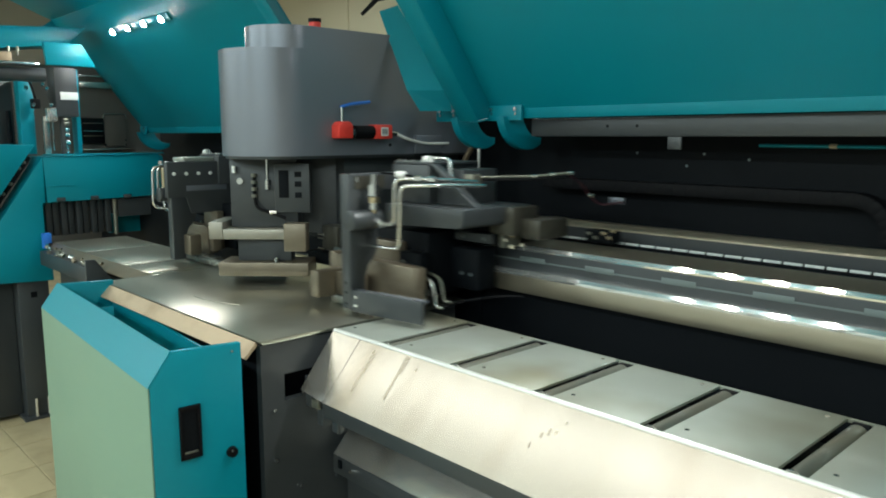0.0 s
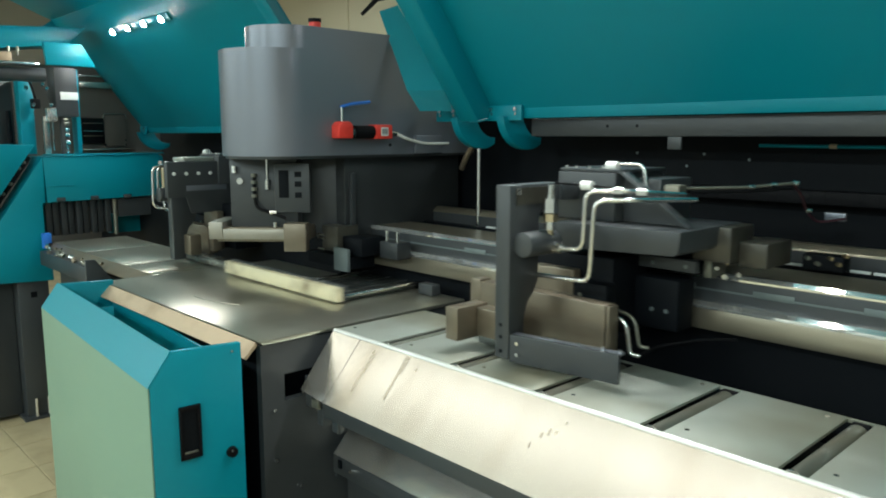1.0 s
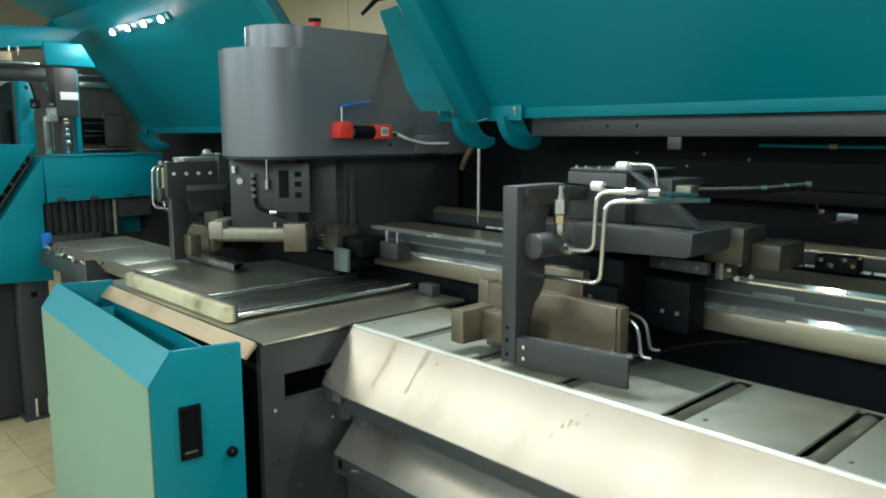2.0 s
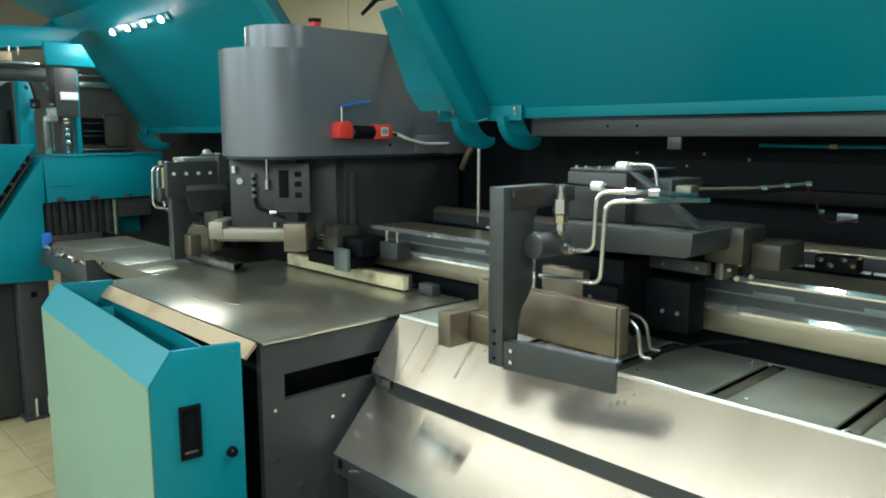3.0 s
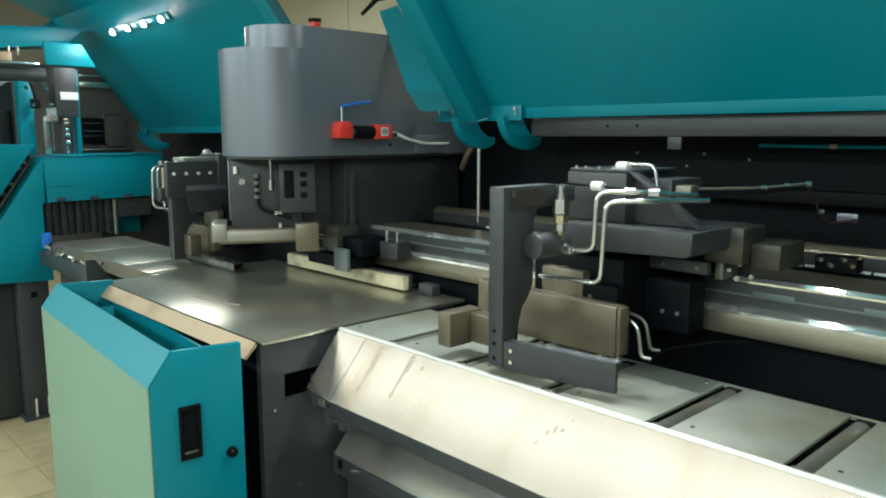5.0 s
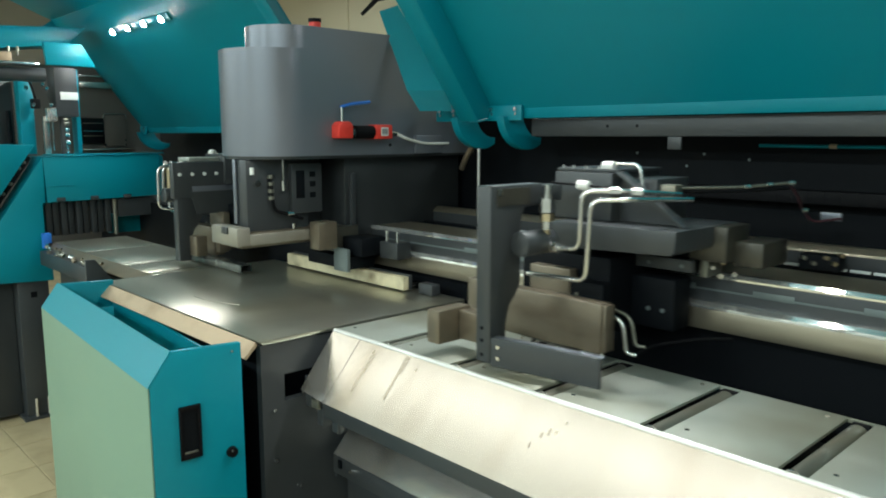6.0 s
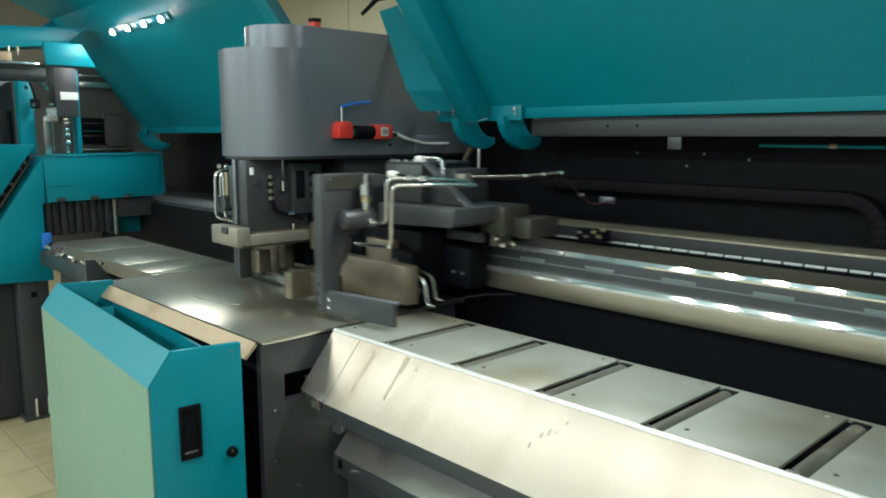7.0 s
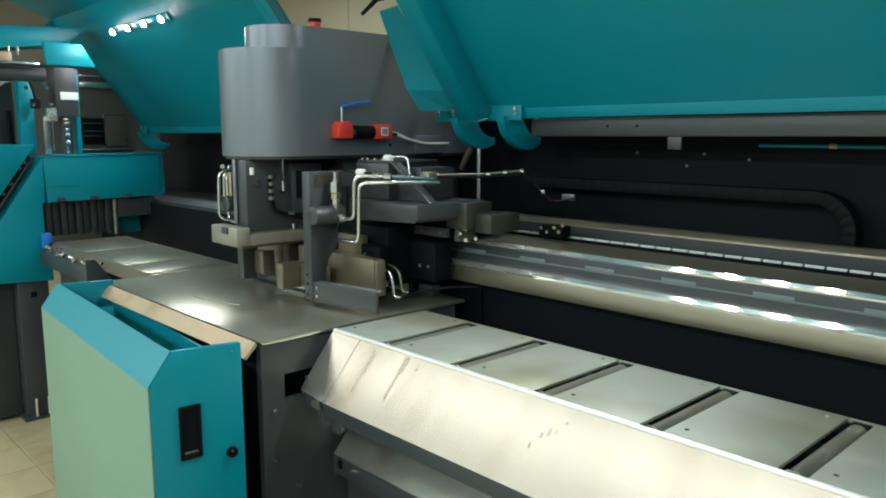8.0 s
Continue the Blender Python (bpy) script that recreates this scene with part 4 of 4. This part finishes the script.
def tube(name, x0, x1, at, label, yy):
    y0, z0, w, h, s = yy, 0.957, 0.05, 0.03, 0.003
    t = thing(name, at, label, "steel tube")
    for a, b in (((y0, z0), (y0 + s, z0 + h)), ((y0 + w - s, z0), (y0 + w, z0 + h)), ((y0 + s, z0), (y0 + w - s, z0 + s)), ((y0 + s, z0 + h - s), (y0 + w - s, z0 + h))):
        part("wall", box((x0, a[0], a[1]), (x1, b[0], b[1]), 0.0006), SLIDEPLATE, t)
    return t


STOCK = tube("steel_tube", -3.22, -2.745, (-3.0, 1.44, 0.957), "dark rectangular steel tube held by the clamp", 1.425)
CUT = tube("cut_tube_piece", -1.31, -1.19, (-1.25, 1.4, 0.972), "short cut piece of dark steel tube", 1.392)


# ---- energy chain ----
def energy_chain():
    e = thing("energy_chain", (-0.6, 2.2, 1.2), "black looped energy chain behind the rails", "cable chain")
    turn = [(-0.37 + 0.10 * math.cos(a), 1.225 + 0.10 * math.sin(a)) for a in [math.radians(90 - 15 * i) for i in range(13)]]
    way = [(-1.45 + 0.045 * i, 1.325) for i in range(24)] + turn + [(-0.42 - 0.045 * i, 1.125) for i in range(14)]
    for (xa, za), (xb, zb) in zip(way, way[1:]):
        ln = math.hypot(xb - xa, zb - za)
        bm = new_bm()
        add_box(bm, (-ln / 2 - 0.002, -0.03, -0.019), (ln / 2 + 0.002, 0.03, 0.019), 0.003)
        bmesh.ops.transform(bm, verts=bm.verts, matrix=Matrix.Translation(((xa + xb) / 2, 2.25, (za + zb) / 2)) @ Matrix.Rotation(-math.atan2(zb - za, xb - xa), 4, "Y"))
        part("link", bm, RUBBER, e)
    return e


CHAIN = energy_chain()


# ---- infeed side ----
def infeed():
    t = thing("infeed_roller_table", (-3.6, 1.3, 0.9), "grey steel infeed roller table beside cutting table", "conveyor")
    tray_top(t, -4.2, TX0 - 0.004, [-3.75, -3.24, -2.99], 1.172, 1.54, 0.01, STEEL)
    part("front_flange", prism([(1.17, ZT), (1.172, ZT - 0.01), (1.14, ZT - 0.045), (1.136, ZT - 0.04)], "x", -4.2, TX0), BLOCKSTEEL, t)
    part("side_plate", box((-4.2, 1.19, 0.6), (TX0, 1.2, 0.93), 0.002), DARK, t)
    part("bracket", prism([(1.05, 0.84), (1.05, 0.97), (1.09, 0.97), (1.168, 0.86), (1.168, 0.80)], "x", -3.36, -3.345, 0.002), DARK, t)
    x = -4.25
    g = thing("infeed_gantry", (x, 1.5, 0), "teal painted infeed gantry with dark leg", "machine frame")
    part("cross_beam", prism([(1.162, 1.39), (1.775, 1.397), (1.775, 1.162), (1.17, 1.152)], "x", x - 0.25, x, 0.004), TEAL, g)
    part("beam_end", prism([(1.776, 1.392), (1.80, 1.385), (1.805, 1.175), (1.776, 1.164)], "x", x - 0.22, x - 0.012, 0.004), TEAL, g)
    part("beam_lip", box((x - 0.02, 1.17, 1.398), (x + 0.01, 1.80, 1.404), 0.001), TEAL, g)
    part("side_cheek", prism([(0.70, 1.46), (1.127, 1.452), (1.045, 1.335), (0.93, 1.17), (0.70, 0.99)], "x", x - 0.2, x + 0.02, 0.004), TEAL, g)
    part("lower_cheek", prism([(0.70, 0.90), (0.86, 0.965), (0.965, 1.10), (1.122, 1.335), (1.161, 1.388), (1.161, 1.152), (1.146, 1.15), (1.146, 0.945), (1.17, 0.94), (1.172, 0.742), (0.70, 0.765)], "x", x - 0.15, x + 0.002, 0.003), TEAL, g)
    part("gap_plate", prism([(0.70, 0.9), (0.70, 1.3), (1.13, 1.40), (1.15, 1.38), (1.0, 1.165), (0.94, 1.08)], "x", x - 0.2, x - 0.155), BLACK, g)
    for y, z in ((0.99, 1.2), (1.03, 1.25), (1.075, 1.33), (0.97, 1.14), (1.10, 1.36)):
        part("gap_fitting", rod((x - 0.154, y, z), (x - 0.13, y + 0.012, z), 0.008, 8), ROLLER, g)
    part("beam_crease", box((x + 0.001, 1.15, 1.236), (x + 0.004, 1.30, 1.241), 0.001), TEAL, g)
    part("leg", box((x - 0.18, 1.0, 0.02), (x - 0.02, 1.15, 0.765), 0.006), DARK, g)
    part("leg", box((x - 0.6, 0.6, 0.02), (x - 0.10, 0.998, 0.765), 0.006), DARK, g)
    part("foot", box((x - 0.2, 0.98, 0.0), (x + 0.0, 1.17, 0.02), 0.003), DARK, g)
    for y in (1.04, 1.1):
        part("anchor_bolt", rod((x - 0.005, y, 0.02), (x - 0.005, y, 0.12), 0.008, 8), CHROME, g)
    part("lamp_hole", box((x - 0.021, 1.06, 0.66), (x - 0.018, 1.09, 0.69), 0), BLACK, g)
    for i in range(9):
        yy = 1.165 + i * 0.038
        part("bellows_fold", prism([(yy, 0.97), (yy + 0.03, 0.97), (yy + 0.03, 1.15), (yy, 1.15)], "x", x - 0.1, x - 0.03 - 0.014 * (i % 2), 0.004), BELLOWS, g)
    part("guide_post", rod((x - 0.03, 1.52, 0.955), (x - 0.03, 1.52, 1.15), 0.012, 12), ROLLER, g)
    part("inner_block", box((x - 0.12, 1.54, 1.05), (x - 0.03, 1.75, 1.15), 0.004), DARK, g)
    part("inner_panel", box((x - 0.25, 1.55, 0.94), (x - 0.2, 1.95, 1.05), 0.003), TEAL, g)
    for y in (1.215, 1.385, 1.56):
        part("latch", box((x, y, 1.156), (x + 0.012, y + 0.04, 1.176), 0.001), DARK, g)
    cap = part("blue_box", box((x + 0.02, 1.12, 0.92), (x + 0.06, 1.16, 1.0), 0.004), BLUE, g, "small blue sensor box")
    rng = random.Random(5)
    for i in range(22):
        fx, fz = -4.16 + 0.036 * i + rng.uniform(-0.01, 0.01), 0.93 + rng.uniform(-0.018, 0.022)
        fy = 1.12 + rng.uniform(-0.02, 0.015)
        part("fitting", rod((fx, fy, fz), (fx + rng.uniform(0.01, 0.03), fy + 0.006, fz + rng.uniform(-0.012, 0.012)), rng.uniform(0.005, 0.012), 8), rng.choice((CHROME, ROLLER, CHROME, BLOCKSTEEL)), g)
    part("fitting_rail", box((-4.2, 1.1, 0.84), (-3.36, 1.14, 0.912), 0.003), DARK, g)
    # upper frame and cabinet behind the gantry
    u = thing("infeed_cabinet", (x - 0.4, 1.6, 0), "dark infeed cabinet with teal uprights behind gantry", "machine cabinet")
    part("back_panel", box((x - 0.9, 0.6, 0.8), (x - 0.86, 2.15, 1.93), 0), CABINET, u)
    part("upright", box((x - 0.28, 1.125, 1.40), (x - 0.2, 1.195, 1.80), 0.004), TEAL, u)
    part("upright", box((x - 0.28, 1.404, 1.392), (x - 0.2, 1.428, 1.86), 0.003), TEAL, u)
    part("motor", box((x - 0.26, 1.285, 1.60), (x - 0.13, 1.40, 1.86), 0.006), DARK, u)
    part("label_plate", box((x - 0.13, 1.31, 1.69), (x - 0.127, 1.40, 1.73), 0.001), LABEL, u, "pale blank label plate")
    part("cylinder", rod((x - 0.17, 1.33, 1.40), (x - 0.17, 1.33, 1.60), 0.022, 16), DARK, u)
    for z in (1.41, 1.435, 1.46, 1.50, 1.53, 1.56, 1.58):
        part("fitting", rod((x - 0.15, 1.325, z), (x - 0.15, 1.335 + 0.01 * (z > 1.45), z + 0.006), 0.014, 8), CHROME if z < 1.54 else ROLLER, u)
    part("linear_guide", box((x - 0.2, 1.225, 1.395), (x - 0.16, 1.255, 1.60), 0.003), STAINLESS, u, "bright linear guide")
    part("guide_strip", box((x - 0.2, 1.275, 1.42), (x - 0.19, 1.282, 1.60), 0.001), CHROME, u)
    part("silver_block", box((x - 0.18, 1.235, 1.575), (x - 0.12, 1.285, 1.645), 0.004), EDGESTEEL, u)
    part("valve", box((x - 0.17, 1.17, 1.64), (x - 0.11, 1.205, 1.69), 0.004), RUBBER, u)
    part("hose", pipe([(x - 0.14, 1.19, 1.69), (x - 0.13, 1.17, 1.76), (x - 0.12, 1.15, 1.80)], 0.006, 0.02), RUBBER, u)
    for y, z in ((1.17, 1.655), (1.14, 1.74), (1.24, 1.74), (1.255, 1.655), (1.22, 1.76)):
        part("fitting", rod((x - 0.11, y, z), (x - 0.10, y, z + 0.008), 0.009, 8), CHROME, u)
    part("plate_rail", box((x - 0.855, 1.63, 1.797), (x - 0.82, 1.84, 1.838), 0.003), STAINLESS, u, "bright rail")
    part("plate_rail", box((x - 0.855, 1.63, 1.868), (x - 0.83, 1.80, 1.878), 0.001), STAINLESS, u)
    d = part("access_door", box((x - 0.86, 1.775, 1.43), (x - 0.84, 1.91, 1.635), 0.004), CABINET, u)
    part("door_rail", pipe([(x - 0.83, 1.765, 1.61), (x - 0.828, 1.77, 1.636), (x - 0.828, 1.905, 1.638), (x - 0.83, 1.915, 1.61)], 0.004, 0.01), STAINLESS, d)
    for y, z in ((1.775, 1.44), (1.905, 1.44), (1.905, 1.47)):
        part("door_screw", rod((x - 0.84, y, z), (x - 0.835, y, z), 0.007, 8), CHROME, d)
    v = part("vent_block", box((x - 0.86, 1.63, 1.45), (x - 0.83, 1.77, 1.61), 0.003), BLACK, u)
    for z in (1.495, 1.525, 1.575):
        part("vent_slat", box((x - 0.83, 1.64, z), (x - 0.825, 1.76, z + 0.005), 0.001), CHROME if z == 1.525 else ROLLER, v)
    part("lower_rail", box((x - 0.855, 1.62, 1.405), (x - 0.83, 1.96, 1.415), 0.002), STAINLESS, u)
    part("top_beam", prism([(0.3, 1.90), (0.3, 2.02), (1.115, 2.085), (1.56, 2.115), (1.45, 2.01), (1.106, 1.966)], "x", x - 0.65, x - 0.4, 0.006), TEAL, u)
    part("top_plate", prism([(1.265, 1.995), (1.46, 1.995), (1.53, 1.875), (1.275, 1.875)], "x", x - 0.23, x - 0.2, 0.004), TEAL, u)
    part("cross_tube", rod((x - 0.05, 0.7, 1.807), (x - 0.05, 1.217, 1.807), 0.036, 14), DARK, u)
    part("linear_rail", box((x - 0.05, 0.7, 1.85), (x + 0.0, 1.185, 1.866), 0.003), CHROME, u)
    part("rail_block", box((x - 0.04, 1.0, 1.867), (x + 0.0, 1.06, 1.91), 0.004), FLANGE, u)
    for y in (0.98, 1.05, 1.09):
        part("rail_fitting", rod((x - 0.01, y, 1.90), (x - 0.01, y, 1.94), 0.006, 8), ROLLER, u)
    part("side_panel", box((x - 0.35, 0.6, 1.45), (x - 0.3, 1.12, 1.8), 0.003), DARK, u)
    part("side_post", rod((x - 0.28, 1.09, 1.46), (x - 0.28, 1.09, 1.63), 0.012, 10), BLACK, u)


infeed()


# ---- what moves ----
def slide(ob, dx=0.0, dy=0.0, dz=0.0):
    x, y, z = ob.location
    return pose(x + dx, y + dy, z + dz)


def motions():
    run = [(0.0, -0.708), (0.5, -0.314), (0.8, -0.115), (1.0, -0.03), (1.2, -0.003), (1.4, 0.0), (5.8, 0.0), (6.0, -0.04), (6.2, -0.125),
           (6.5, -0.312), (7.0, -0.745), (7.2, -0.86), (7.4, -0.903), (7.6, -0.905), (8.0, -0.905)]
    base, chain, cut = RIGHT.location.copy(), CHAIN.location.copy(), CUT.location.copy()
    walk(RIGHT, [(t, pose(base.x + d, base.y, base.z)) for t, d in run])
    walk(CHAIN, [(t, pose(chain.x + d / 2, chain.y, chain.z)) for t, d in run])
    walk(RIGHT_JAW, [(t, pose(0, d, 0)) for t, d in ((0.0, 0.045), (0.5, 0.026), (1.0, 0.01), (1.4, 0.0), (2.4, 0.0), (2.7, -0.045), (6.0, -0.045), (7.0, -0.03), (7.4, -0.025), (7.7, 0.03), (8.0, 0.035))])
    left = [(0.0, 0.0), (5.75, 0.0), (6.0, 0.057), (6.5, 0.325), (7.0, 0.579), (7.2, 0.602), (7.4, 0.608), (8.0, 0.608)]
    base, stock = LEFT.location.copy(), STOCK.location.copy()
    walk(LEFT, [(t, pose(base.x + d, base.y, base.z)) for t, d in left])
    walk(STOCK, [(t, pose(stock.x + d, stock.y, stock.z)) for t, d in left])
    walk(CUT, [(t, pose(cut.x + d, cut.y, cut.z)) for t, d in run if t < 1.3]
         + [(2.65, pose(cut.x, cut.y, cut.z)), (2.8, pose(cut.x - 0.04, 1.405, 0.945, 20, 0, 5)), (2.9, pose(-1.36, 1.34, 0.875, 45, 5, 8)),
            (3.0, pose(-1.36, 1.25, 0.695, 50, 25, 20)), (3.1, pose(-1.33, 1.08, 0.44, 60, 10, 30)), (3.2, pose(-1.3, 0.95, 0.05, 60, 10, 30)), (3.3, pose(cut.x + 0.06, 0.92, 0.03, 0, 0, 30)),
            (8.0, pose(cut.x + 0.06, 0.92, 0.03, 0, 0, 30))])
    p = PUSH.location.copy()
    walk(PUSH, [(t, pose(p.x, p.y + y - 0.97, p.z)) for t, y in (
        (0.0, 1.678), (0.6, 1.678), (0.7, 1.645), (0.8, 1.56), (0.9, 1.482), (1.0, 1.392), (1.1, 1.31), (1.2, 1.215), (1.3, 1.125), (1.4, 1.03),
        (1.5, 0.98), (1.6, 0.971), (1.9, 0.971), (2.3, 1.28), (2.6, 1.54), (2.8, 1.642), (3.0, 1.678), (8.0, 1.678))])
    b = TRAY.location.copy()
    walk(TRAY, [(t, pose(b.x, b.y + d, b.z)) for t, d in ((0.0, 0), (1.75, 0), (2.0, 0.07), (2.4, 0.2), (2.7, 0.247), (2.8, 0.247), (4.1, 0.247), (4.2, 0.235), (4.3, 0.212),
                                                         (4.4, 0.185), (4.5, 0.158), (4.6, 0.122), (4.7, 0.09), (5.0, 0.02), (5.2, 0.0), (8.0, 0.0))])
    h = TOOL.location.copy()
    walk(TOOL, [(t, pose(h.x, h.y, h.z, 0, 0, a)) for t, a in ((0.0, -45), (4.65, -45), (4.9, -35), (5.3, -12), (5.6, -1.5), (5.75, 0), (8.0, 0))])
    r = RAM.location.copy()
    walk(RAM, [(t, pose(r.x, r.y, r.z + d, 0, 0, a)) for t, d, a in ((0.0, 0.0, -45), (0.2, 0.01, -45), (0.5, 0.055, -45), (0.7, 0.078, -45), (0.9, 0.13, -45), (4.65, 0.13, -45),
                                                                 (4.9, 0.13, -35), (5.3, 0.13, -12), (5.6, 0.13, -1.5), (5.75, 0.13, 0), (8.0, 0.13, 0))])


motions()
